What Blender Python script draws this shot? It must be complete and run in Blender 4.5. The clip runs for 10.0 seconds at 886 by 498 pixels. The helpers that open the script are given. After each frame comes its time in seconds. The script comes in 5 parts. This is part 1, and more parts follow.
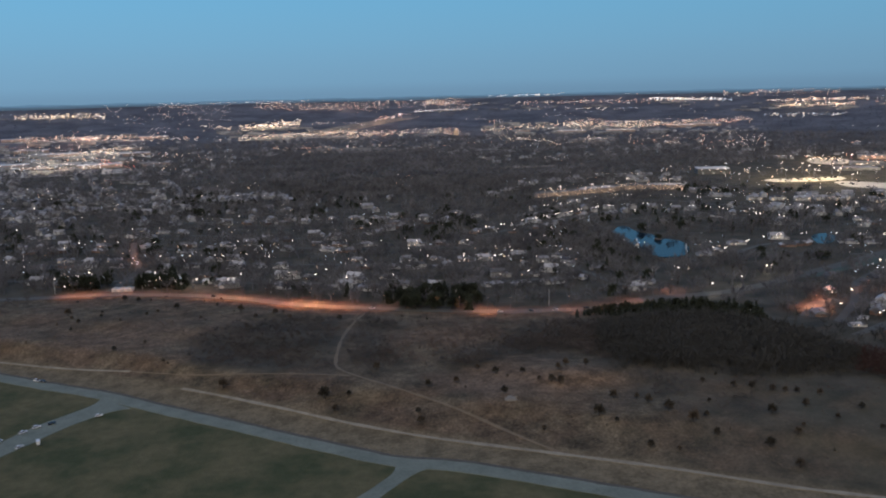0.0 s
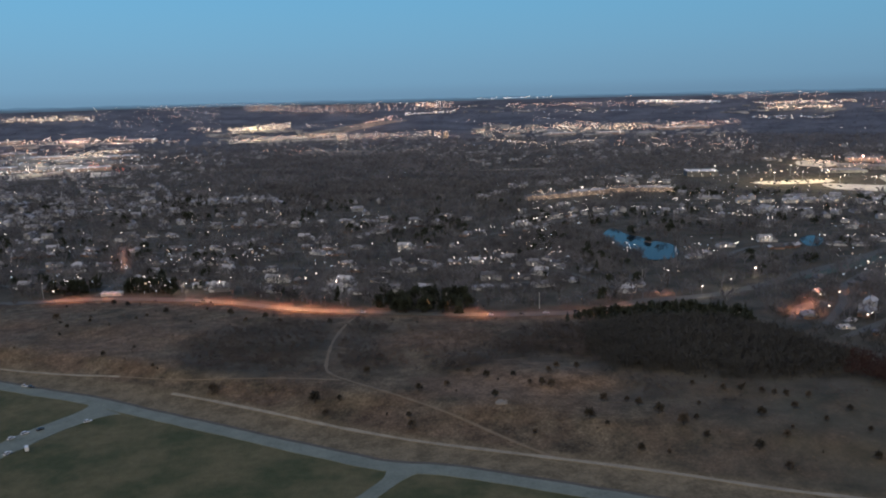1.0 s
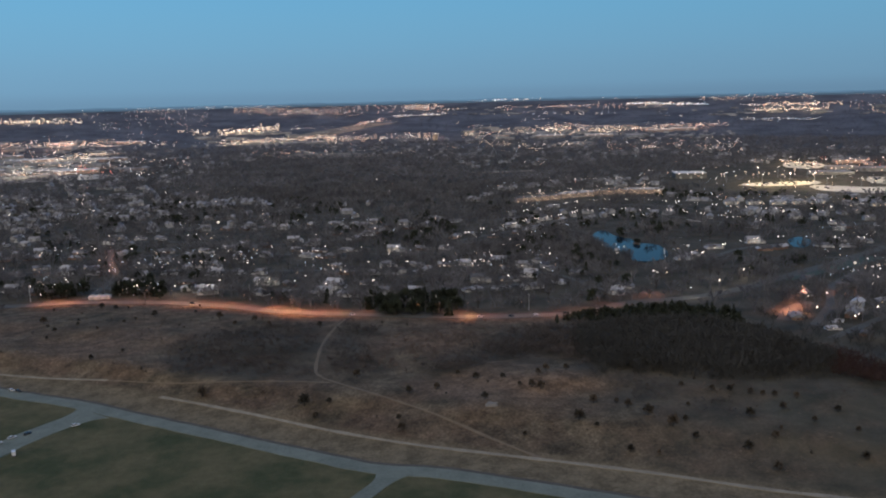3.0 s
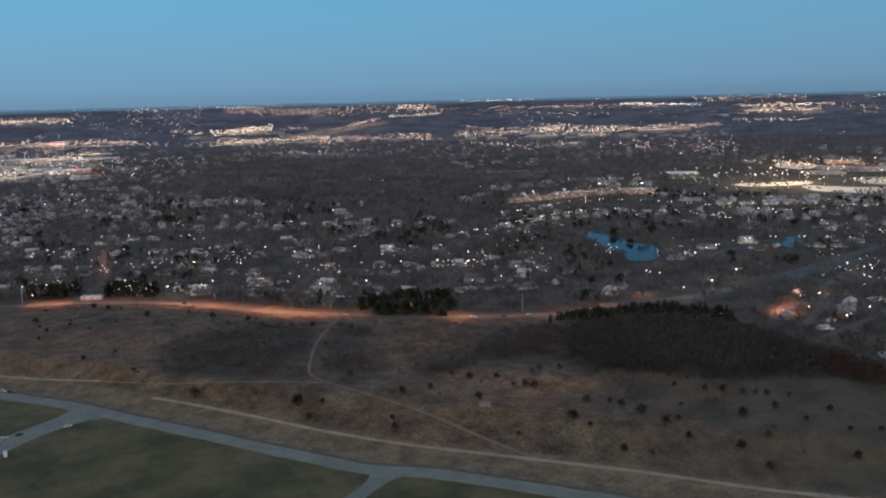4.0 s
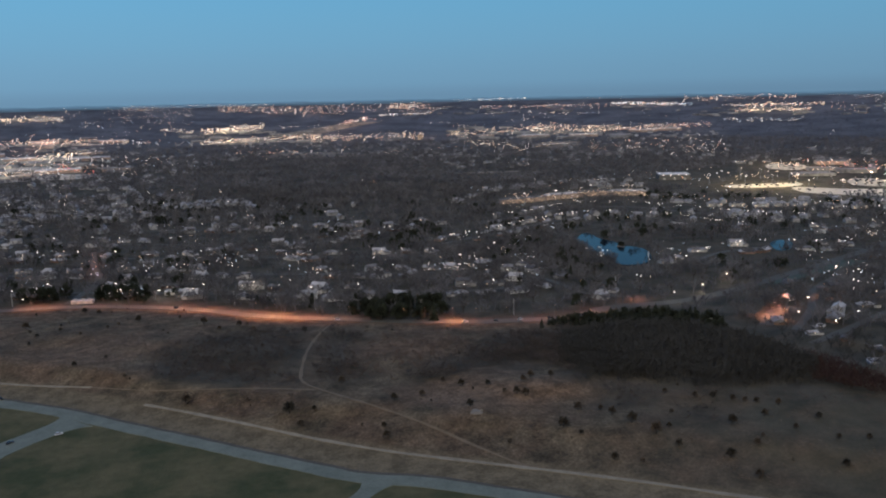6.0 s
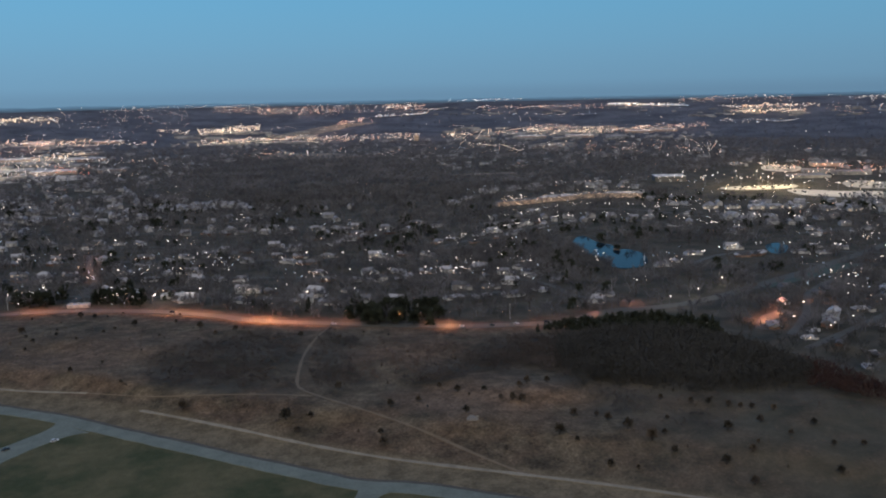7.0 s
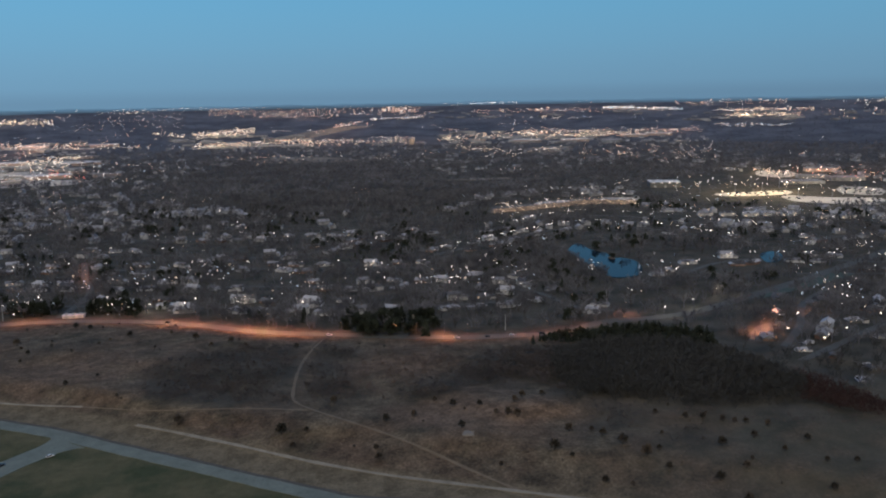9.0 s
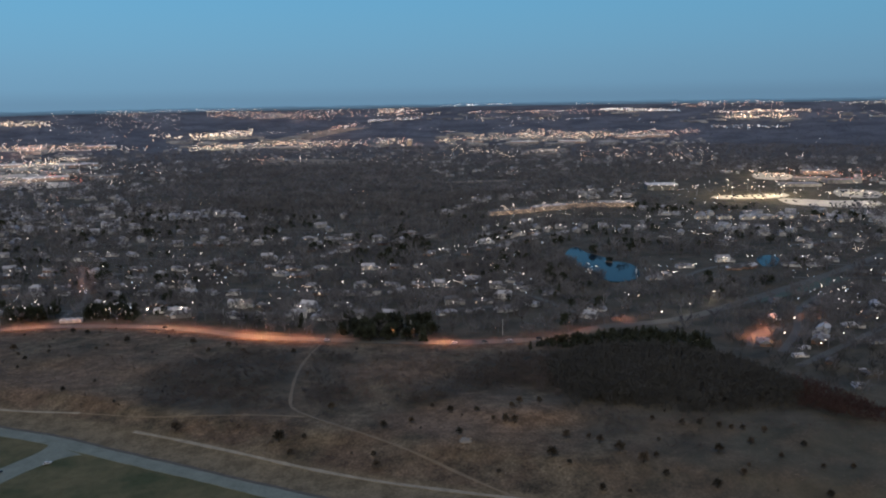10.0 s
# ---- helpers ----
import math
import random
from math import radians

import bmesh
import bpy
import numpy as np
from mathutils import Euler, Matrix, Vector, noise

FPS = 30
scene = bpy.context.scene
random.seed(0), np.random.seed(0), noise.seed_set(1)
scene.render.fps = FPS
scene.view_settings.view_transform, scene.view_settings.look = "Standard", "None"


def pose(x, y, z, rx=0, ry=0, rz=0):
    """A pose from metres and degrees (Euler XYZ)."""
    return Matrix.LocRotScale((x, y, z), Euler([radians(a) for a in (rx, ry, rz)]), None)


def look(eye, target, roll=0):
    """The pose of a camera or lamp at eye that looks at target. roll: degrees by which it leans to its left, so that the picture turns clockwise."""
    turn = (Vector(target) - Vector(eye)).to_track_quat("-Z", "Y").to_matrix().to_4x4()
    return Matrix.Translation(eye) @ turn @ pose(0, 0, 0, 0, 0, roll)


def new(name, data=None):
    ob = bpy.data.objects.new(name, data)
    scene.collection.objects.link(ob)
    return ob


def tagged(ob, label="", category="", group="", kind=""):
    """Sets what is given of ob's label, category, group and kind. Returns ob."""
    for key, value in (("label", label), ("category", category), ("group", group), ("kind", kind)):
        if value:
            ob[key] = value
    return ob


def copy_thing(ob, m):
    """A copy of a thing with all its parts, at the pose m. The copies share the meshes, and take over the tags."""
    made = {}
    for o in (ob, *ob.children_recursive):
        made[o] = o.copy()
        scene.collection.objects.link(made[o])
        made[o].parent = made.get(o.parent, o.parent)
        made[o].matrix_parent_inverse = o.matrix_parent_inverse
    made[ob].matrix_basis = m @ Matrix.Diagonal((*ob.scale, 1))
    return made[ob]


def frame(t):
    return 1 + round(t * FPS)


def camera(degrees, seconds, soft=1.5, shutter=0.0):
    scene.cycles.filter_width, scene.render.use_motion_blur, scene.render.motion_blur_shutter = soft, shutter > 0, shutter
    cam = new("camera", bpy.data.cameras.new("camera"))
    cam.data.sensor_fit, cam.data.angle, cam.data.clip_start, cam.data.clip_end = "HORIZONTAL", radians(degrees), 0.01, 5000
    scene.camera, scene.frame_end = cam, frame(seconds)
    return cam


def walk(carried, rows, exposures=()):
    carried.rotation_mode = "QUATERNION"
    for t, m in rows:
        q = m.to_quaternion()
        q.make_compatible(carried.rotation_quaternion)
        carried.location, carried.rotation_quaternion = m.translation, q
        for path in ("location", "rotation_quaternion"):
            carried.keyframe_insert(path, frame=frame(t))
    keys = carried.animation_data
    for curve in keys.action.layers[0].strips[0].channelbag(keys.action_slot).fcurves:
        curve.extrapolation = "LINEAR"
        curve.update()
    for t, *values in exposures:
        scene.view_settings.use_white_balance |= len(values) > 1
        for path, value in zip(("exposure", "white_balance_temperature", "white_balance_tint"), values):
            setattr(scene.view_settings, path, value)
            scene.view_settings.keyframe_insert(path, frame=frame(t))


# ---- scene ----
cam = camera(56.0, 10.0, soft=2.0)


def flight(z, yaw, pitch, roll):
    return pose(0, 0, z, 90 + pitch, roll, yaw)


# A drone that hangs in one spot, turns slowly to its right and then climbs.
walk(cam, [
    (0.0, flight(175.00, 0.0, -10.602, 1.36)),
    (0.5, flight(175.70, -0.333, -10.524, 1.36)),
    (1.0, flight(175.98, -0.68, -10.461, 1.37)),
    (1.5, flight(176.05, -0.894, -10.404, 1.385)),
    (2.0, flight(176.09, -1.05, -10.363, 1.38)),
    (2.5, flight(176.05, -1.2, -10.338, 1.38)),
    (4.0, flight(175.91, -1.857, -10.321, 1.31)),
    (4.5, flight(176.19, -2.005, -10.335, 1.30)),
    (5.0, flight(177.58, -2.12, -10.4, 1.27)),
    (5.5, flight(179.69, -2.266, -10.451, 1.21)),
    (7.0, flight(185.39, -2.68, -10.483, 1.12)),
    (7.5, flight(187.64, -2.755, -10.48, 1.095)),
    (8.0, flight(189.64, -2.825, -10.445, 1.07)),
    (8.5, flight(191.63, -2.91, -10.411, 1.055)),
    (9.0, flight(193.48, -2.99, -10.37, 1.035)),
    (9.5, flight(195.30, -3.085, -10.341, 1.007)),
    (10.0, flight(197.19, -3.167, -10.319, 0.988)),
], exposures=((0.0, 0.09, 6720, 12), (2.5, 0.05, 6690, 11.5), (5.0, 0.02, 6650, 11), (10.0, -0.02, 6620, 10)))

# ---------------------------------------------------------------- light
world = bpy.data.worlds.new("dusk_sky")
scene.world = world
world.use_nodes = True
wn, wl = world.node_tree.nodes, world.node_tree.links
wn.clear()
# Blue hour: pale blue low down, deepening overhead, with the last warmth in the west behind the camera.
coord = wn.new("ShaderNodeTexCoord")
axes = wn.new("ShaderNodeSeparateXYZ")
wl.new(coord.outputs["Generated"], axes.inputs[0])
blue = wn.new("ShaderNodeValToRGB")
blue.color_ramp.interpolation = "B_SPLINE"
SKY = ((0.0, (0.127, 0.244, 0.37)), (0.014, (0.152, 0.305, 0.458)), (0.06, (0.149, 0.347, 0.528)), (0.13, (0.127, 0.387, 0.616)), (0.35, (0.075, 0.235, 0.54)), (1.0, (0.05, 0.115, 0.32)))
while len(blue.color_ramp.elements) < len(SKY):
    blue.color_ramp.elements.new(0.5)
for e, (at_, c) in zip(blue.color_ramp.elements, SKY):
    e.position, e.color = at_, (*c, 1)
wl.new(axes.outputs["Z"], blue.inputs[0])
west = wn.new("ShaderNodeMapRange")
west.interpolation_type = "SMOOTHSTEP"
west.inputs["From Min"].default_value, west.inputs["From Max"].default_value = 0.3, -1.0
wl.new(axes.outputs["Y"], west.inputs["Value"])
warmth = wn.new("ShaderNodeMix")
warmth.data_type = "RGBA"
warmth.inputs["B"].default_value = (0.57, 0.53, 0.49, 1)
wl.new(west.outputs["Result"], warmth.inputs["Factor"])
wl.new(blue.outputs["Color"], warmth.inputs["A"])
bg = wn.new("ShaderNodeBackground")
wout = wn.new("ShaderNodeOutputWorld")
dusk = wn.new("ShaderNodeMapRange")
dusk.inputs["From Min"].default_value, dusk.inputs["From Max"].default_value = -0.5, 0.5
dusk.inputs["To Min"].default_value, dusk.inputs["To Max"].default_value = 1.13, 0.98
wl.new(axes.outputs["X"], dusk.inputs["Value"])
wl.new(dusk.outputs["Result"], bg.inputs["Strength"])
wl.new(warmth.outputs["Result"], bg.inputs["Color"])
wl.new(bg.outputs["Background"], wout.inputs["Surface"])

# The afterglow of the set sun, broad and soft.
glow = bpy.data.lights.new("afterglow", "SUN")
glow.energy, glow.angle, glow.color = 0.72, radians(70), (1.0, 0.86, 0.69)
glow_ob = new("afterglow", glow)
glow_ob.matrix_world = look((0, 0, 0), (0.25, 0.75, -0.6))


# ---------------------------------------------------------------- materials
def surface(name, dark, light, big=8.0, small=0.8, rough=0.85, bump=0.0, metal=0.0, piece=0.0, spread=0.5):
    """A procedural surface: two colours mixed by noise at two scales, with bump and a shift from piece to piece."""
    m = bpy.data.materials.new(name)
    m.use_nodes = True
    n, l = m.node_tree.nodes, m.node_tree.links
    b = n["Principled BSDF"]
    geo = n.new("ShaderNodeNewGeometry")
    n1, n2 = n.new("ShaderNodeTexNoise"), n.new("ShaderNodeTexNoise")
    n1.inputs["Scale"].default_value, n2.inputs["Scale"].default_value = 1 / big, 1 / small
    n1.inputs["Detail"].default_value, n2.inputs["Detail"].default_value = 4, 3
    l.new(geo.outputs["Position"], n1.inputs["Vector"])
    l.new(geo.outputs["Position"], n2.inputs["Vector"])
    mix = n.new("ShaderNodeMath")
    mix.operation = "MULTIPLY_ADD"
    mix.inputs[1].default_value = 0.4
    l.new(n2.outputs["Fac"], mix.inputs[0])
    sc = n.new("ShaderNodeMath")
    sc.operation = "MULTIPLY"
    sc.inputs[1].default_value = 0.6
    l.new(n1.outputs["Fac"], sc.inputs[0])
    l.new(sc.outputs[0], mix.inputs[2])
    fac = mix.outputs[0]
    if piece:
        info = n.new("ShaderNodeObjectInfo")
        add = n.new("ShaderNodeMath")
        add.operation = "MULTIPLY_ADD"
        add.inputs[1].default_value = piece
        l.new(info.outputs["Random"], add.inputs[0])
        off = n.new("ShaderNodeMath")
        off.operation = "SUBTRACT"
        off.inputs[1].default_value = piece / 2
        l.new(fac, off.inputs[0])
        l.new(off.outputs[0], add.inputs[2])
        fac = add.outputs[0]
    ramp = n.new("ShaderNodeValToRGB")
    ramp.color_ramp.elements[0].position, ramp.color_ramp.elements[1].position = 0.5 - spread / 2, 0.5 + spread / 2
    ramp.color_ramp.elements[0].color, ramp.color_ramp.elements[1].color = (*dark, 1), (*light, 1)
    l.new(fac, ramp.inputs[0])
    l.new(ramp.outputs[0], b.inputs["Base Color"])
    b.inputs["Roughness"].default_value, b.inputs["Metallic"].default_value = rough, metal
    if bump:
        bp = n.new("ShaderNodeBump")
        bp.inputs["Strength"].default_value, bp.inputs["Distance"].default_value = 0.6, bump
        l.new(n2.outputs["Fac"], bp.inputs["Height"])
        l.new(bp.outputs[0], b.inputs["Normal"])
    return m


def glowing(name, color, strength):
    m = bpy.data.materials.new(name)
    m.use_nodes = True
    n = m.node_tree.nodes
    b = n["Principled BSDF"]
    b.inputs["Base Color"].default_value = (*color, 1)
    b.inputs["Emission Color"].default_value = (*color, 1)
    b.inputs["Emission Strength"].default_value = strength
    m.cycles.emission_sampling = "NONE"
    return m


M = {
    "asphalt": surface("asphalt", (0.1, 0.116, 0.09), (0.22, 0.243, 0.19), 9, 1.6, 0.8, 0.02),
    "street": surface("street_asphalt", (0.062, 0.062, 0.054), (0.115, 0.113, 0.098), 20, 1.5, 0.85, 0.02),
    "gravel": surface("pale_gravel", (0.15, 0.13, 0.094), (0.34, 0.305, 0.23), 7, 0.5, 0.95, 0.04),
    "dirt": surface("trodden_earth", (0.105, 0.08, 0.053), (0.21, 0.162, 0.105), 7, 0.7, 0.95, 0.04),
    "concrete": surface("concrete", (0.3, 0.29, 0.27), (0.48, 0.46, 0.42), 25, 2, 0.9, 0.01),
    "bark": surface("bark", (0.035, 0.03, 0.027), (0.075, 0.064, 0.056), 3, 0.3, 0.95),
    "twigs": surface("bare_twigs", (0.05, 0.052, 0.058), (0.215, 0.206, 0.214), 58, 10, 0.95, spread=0.32),
    "wood_twigs": surface("dark_wood_twigs", (0.034, 0.035, 0.033), (0.07, 0.069, 0.063), 34, 9, 0.95, spread=0.6),
    # Twigs of the far woods, haze put into their blue-grey colour.
    "far_twigs": surface("far_hazed_twigs", (0.066, 0.076, 0.098), (0.165, 0.175, 0.215), 120, 20, 0.95),
    # Twigs of the distant trees, lightened in colour for the haze.
    "mid_twigs": surface("mid_hazed_twigs", (0.066, 0.067, 0.076), (0.215, 0.207, 0.222), 90, 14, 0.95, spread=0.3),
    "dry_grass": surface("pale_dry_grass", (0.16, 0.135, 0.1), (0.3, 0.255, 0.2), 60, 8, 0.95),
    "tufts": surface("brown_grass_tufts", (0.04, 0.034, 0.026), (0.2, 0.15, 0.102), 15, 2, 0.95, spread=0.3),
    "lens": glowing("street_lamp_lens", (1.0, 0.86, 0.72), 6.0),
    "lens_orange": glowing("sodium_lamp_lens", (1.0, 0.55, 0.32), 1.0),
    # Earth darkened to the shade in the ditch beside the park road.
    "earth": surface("ditch_shade_earth", (0.06, 0.056, 0.046), (0.125, 0.112, 0.088), 6, 0.8, 0.95, 0.04),
    "red_twigs": surface("rust_brown_oak_leaves", (0.036, 0.018, 0.014), (0.068, 0.034, 0.027), 20, 3, 0.95),
    "scrub": surface("scrub_twigs", (0.042, 0.038, 0.036), (0.108, 0.088, 0.076), 24, 3, 0.95, spread=0.4),
    "needles": surface("dark_needles", (0.012, 0.018, 0.011), (0.03, 0.038, 0.022), 6, 0.7, 0.9, piece=0.4),
    "juniper": surface("juniper_leaves", (0.036, 0.033, 0.025), (0.1, 0.08, 0.06), 6, 0.7, 0.9, piece=0.6),
    "wall": surface("painted_siding", (0.12, 0.125, 0.13), (0.8, 0.81, 0.82), 3, 0.4, 0.7, piece=1.3, spread=1.0),
    "brick": surface("brick_wall", (0.14, 0.08, 0.06), (0.34, 0.23, 0.18), 3, 0.4, 0.85, piece=0.6),
    "roof": surface("shingle_roof", (0.07, 0.07, 0.074), (0.46, 0.46, 0.47), 4, 0.6, 0.85, 0.02, piece=1.0, spread=0.9),
    "tan": surface("tan_siding", (0.3, 0.225, 0.19), (0.48, 0.38, 0.33), 6, 0.6, 0.8),
    "white_roof": surface("white_membrane_roof", (0.5, 0.5, 0.5), (0.72, 0.72, 0.71), 20, 2, 0.7),
    "grey_metal": surface("galvanised_steel", (0.3, 0.31, 0.32), (0.5, 0.51, 0.52), 2, 0.3, 0.5, metal=0.4),
    "dark_metal": surface("dark_sheet_metal", (0.06, 0.065, 0.07), (0.13, 0.135, 0.14), 4, 0.5, 0.6),
    "timber": surface("weathered_timber", (0.12, 0.1, 0.085), (0.24, 0.21, 0.18), 2, 0.2, 0.9),
    "pale_pole": surface("pale_painted_steel", (0.45, 0.45, 0.44), (0.6, 0.6, 0.58), 2, 0.3, 0.5),
    "door": surface("painted_door", (0.08, 0.05, 0.04), (0.4, 0.36, 0.33), 2, 0.3, 0.6, piece=0.9, spread=0.9),
    "glass": surface("dark_window_glass", (0.02, 0.024, 0.03), (0.05, 0.055, 0.06), 3, 1, 0.08),
    "car_white": surface("white_car_paint", (0.62, 0.63, 0.64), (0.78, 0.79, 0.8), 1, 0.2, 0.25),
    "car_dark": surface("dark_car_paint", (0.02, 0.022, 0.026), (0.05, 0.052, 0.056), 1, 0.2, 0.25),
    "tyre": surface("tyre_rubber", (0.012, 0.012, 0.012), (0.025, 0.025, 0.025), 0.5, 0.05, 0.9),
    "rock": surface("pale_limestone", (0.15, 0.128, 0.1), (0.27, 0.235, 0.185), 1.5, 0.2, 0.9, 0.05),
    "far_roof": surface("far_flat_roofs", (0.12, 0.12, 0.125), (0.45, 0.45, 0.44), 60, 9, 0.85, spread=0.3),
    "warm": glowing("warm_lamp", (1.0, 0.74, 0.5), 3.5),
    "white": glowing("white_lamp", (1.0, 0.88, 0.78), 4.0),
    "orange": glowing("sodium_lamp", (1.0, 0.54, 0.34), 3.0),
    "cool": glowing("cool_lamp", (0.7, 0.86, 1.0), 1.7),
    "red": glowing("red_lamp", (1.0, 0.22, 0.15), 2.2),
    "warm_dim": glowing("dim_warm_lamp", (1.0, 0.7, 0.48), 1.1),
    "white_dim": glowing("dim_white_lamp", (1.0, 0.88, 0.8), 1.1),
    "orange_dim": glowing("dim_sodium_lamp", (1.0, 0.52, 0.38), 1.0),
    "cool_dim": glowing("dim_cool_lamp", (0.72, 0.86, 1.0), 0.6),
    "red_dim": glowing("dim_red_lamp", (1.0, 0.25, 0.18), 0.6),
    "russet_scrub": surface("russet_scrub_twigs", (0.075, 0.056, 0.046), (0.165, 0.118, 0.09), 20, 3, 0.95, spread=0.4),
    "meadow": surface("dull_green_meadow", (0.04, 0.062, 0.05), (0.085, 0.115, 0.09), 18, 3, 0.95, spread=0.4),
    "far_wall": surface("far_painted_siding", (0.09, 0.095, 0.1), (0.6, 0.61, 0.62), 17, 6, 0.8, spread=0.3),
    "far_shingle": surface("far_shingle_roofs", (0.07, 0.07, 0.075), (0.42, 0.42, 0.43), 15, 5, 0.85, spread=0.3),
    "window_lit": glowing("lit_window", (1.0, 0.72, 0.44), 0.75),
}

spray = surface("water_spray", (0.6, 0.65, 0.7), (0.8, 0.84, 0.88), 1, 0.2, 0.4)
water = surface("pond_water", (0.01, 0.02, 0.03), (0.014, 0.028, 0.04), 30, 3, 0.06, 0.015)
water.node_tree.nodes["Principled BSDF"].inputs["IOR"].default_value = 1.33
water.node_tree.nodes["Principled BSDF"].inputs["Specular IOR Level"].default_value = 0.09

# Ground cover: dry field, mown lawn and the floor of yards and woods, mixed by the plan.
cover = bpy.data.materials.new("ground_cover")
cover.use_nodes = True
cn, cl = cover.node_tree.nodes, cover.node_tree.links
cb = cn["Principled BSDF"]
cb.inputs["Roughness"].default_value = 0.95
cb.inputs["Specular IOR Level"].default_value = 0.15


def cover_noise(size, detail, lo, hi, dark, light):
    t = cn.new("ShaderNodeTexNoise")
    t.inputs["Scale"].default_value, t.inputs["Detail"].default_value, t.inputs["Roughness"].default_value = 1 / size, detail, 0.6
    g = cn.new("ShaderNodeNewGeometry")
    cl.new(g.outputs["Position"], t.inputs["Vector"])
    r = cn.new("ShaderNodeValToRGB")
    r.color_ramp.elements[0].position, r.color_ramp.elements[1].position = lo, hi
    r.color_ramp.elements[0].color, r.color_ramp.elements[1].color = (*dark, 1), (*light, 1)
    cl.new(t.outputs["Fac"], r.inputs[0])
    return r.outputs[0], t


def cover_mix(fac, a, b, kind="MIX"):
    mx = cn.new("ShaderNodeMix")
    mx.data_type, mx.blend_type = "RGBA", kind
    if isinstance(fac, float):
        mx.inputs["Factor"].default_value = fac
    else:
        cl.new(fac, mx.inputs["Factor"])
    cl.new(a, mx.inputs["A"])
    cl.new(b, mx.inputs["B"])
    return mx.outputs["Result"]


field, _ = cover_noise(24, 9, 0.4, 0.6, (0.086, 0.073, 0.05), (0.212, 0.168, 0.111))
russet, _ = cover_noise(11, 8, 0.36, 0.64, (0.1, 0.073, 0.049), (0.232, 0.165, 0.109))
patch, _ = cover_noise(62, 7, 0.45, 0.58, (0, 0, 0), (1, 1, 1))
field = cover_mix(patch, field, russet)
brush, _ = cover_noise(7, 7, 0.36, 0.62, (0.5, 0.5, 0.52), (1.05, 1.05, 1.05))
field = cover_mix(0.75, field, brush, "MULTIPLY")
tuft, fine = cover_noise(1.6, 6, 0.34, 0.66, (0.42, 0.42, 0.42), (1.15, 1.15, 1.15))
field = cover_mix(0.8, field, tuft, "MULTIPLY")
lawn, _ = cover_noise(30, 8, 0.38, 0.62, (0.064, 0.074, 0.036), (0.138, 0.122, 0.066))
lawn = cover_mix(0.7, lawn, cover_noise(5, 7, 0.34, 0.66, (0.72, 0.74, 0.72), (1.06, 1.06, 1.06))[0], "MULTIPLY")
yard, _ = cover_noise(26, 6, 0.35, 0.66, (0.046, 0.046, 0.038), (0.106, 0.098, 0.076))
verge, _ = cover_noise(9, 8, 0.34, 0.66, (0.125, 0.102, 0.064), (0.235, 0.188, 0.12))
verge = cover_mix(0.5, verge, tuft, "MULTIPLY")
at = cn.new("ShaderNodeAttribute")
at.attribute_name = "cover"
sep = cn.new("ShaderNodeSeparateColor")
cl.new(at.outputs["Color"], sep.inputs[0])
mixed = cover_mix(sep.outputs[0], yard, lawn)
mixed = cover_mix(sep.outputs[1], mixed, field)
mixed = cover_mix(sep.outputs[2], mixed, verge)
worn_at = cn.new("ShaderNodeAttribute")
worn_at.attribute_name = "bare"
copper, _ = cover_noise(8, 8, 0.36, 0.64, (0.118, 0.083, 0.056), (0.265, 0.183, 0.123))
copper = cover_mix(0.7, copper, tuft, "MULTIPLY")
mixed = cover_mix(worn_at.outputs["Fac"], mixed, copper)
# Far fields and woods, the blue of haze put into their colour.
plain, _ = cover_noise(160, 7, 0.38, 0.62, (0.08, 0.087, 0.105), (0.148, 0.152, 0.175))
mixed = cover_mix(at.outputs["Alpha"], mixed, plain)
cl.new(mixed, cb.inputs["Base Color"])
cbump = cn.new("ShaderNodeBump")
cbump.inputs["Strength"].default_value, cbump.inputs["Distance"].default_value = 0.9, 0.7
cl.new(fine.outputs["Fac"], cbump.inputs["Height"])
cl.new(cbump.outputs[0], cb.inputs["Normal"])

# ---------------------------------------------------------------- the lie of the land
EYE, EDGE, RIM, LAST = 185.0, 3300.0, 4900.0, 0.165


def ease(a, b, v):
    t = np.clip((v - a) / (b - a), 0, 1)
    return t * t * (3 - 2 * t)


def relief(X, Y):
    """The hill of the dry field: low along the park road, up to a brow with two mounds, and down to the avenue and the houses."""
    low, top = np.interp(X, [p[0] for p in ROAD], [p[1] for p in ROAD]), np.interp(X, [p[0] for p in AVENUE], [p[1] for p in AVENUE])
    u = (Y - low) / (top - low)
    h = -5 + 9.5 * ease(0.06, 0.36, u) - 4.5 * ease(0.6, 1.0, u)
    h = h + 4.5 * np.exp(-(((X - 78) / 42) ** 2) - ((Y - 503) / 24) ** 2) + 3.5 * np.exp(-(((X - 150) / 60) ** 2) - ((Y - 560) / 40) ** 2)
    h = h - 5.0 * np.exp(-(((X - 318) / 42) ** 2) - ((Y - 540) / 70) ** 2) - 2.2 * np.exp(-(((X - 30) / 55) ** 2) - ((Y - 560) / 20) ** 2)
    h = h + ease(0.1, 0.3, u) * ease(1.0, 0.8, u) * (0.9 * np.sin(X / 17 + 2 * np.sin(Y / 29)) + 0.7 * np.sin(Y / 12 + X / 31))
    return h * ease(-520, -400, X) * ease(470, 370, X) * ease(1.06, 1.0, u)


def site(X, Y):
    """A place of the plan on the built land, moved along its line of sight by the hill. Past 3.3 km the plain is folded into a long rise that ends at the skyline."""
    X, Y = np.asarray(X, float), np.asarray(Y, float)
    R = np.hypot(X, Y) + 1e-9
    s = np.minimum(1.0, EDGE / R)
    r = np.where(R < EDGE, R * (1 - relief(X, Y) / EYE), EDGE + (RIM - EDGE) * np.minimum(1.0, (1 - s) / (1 - LAST)))
    return X * r / R, Y * r / R


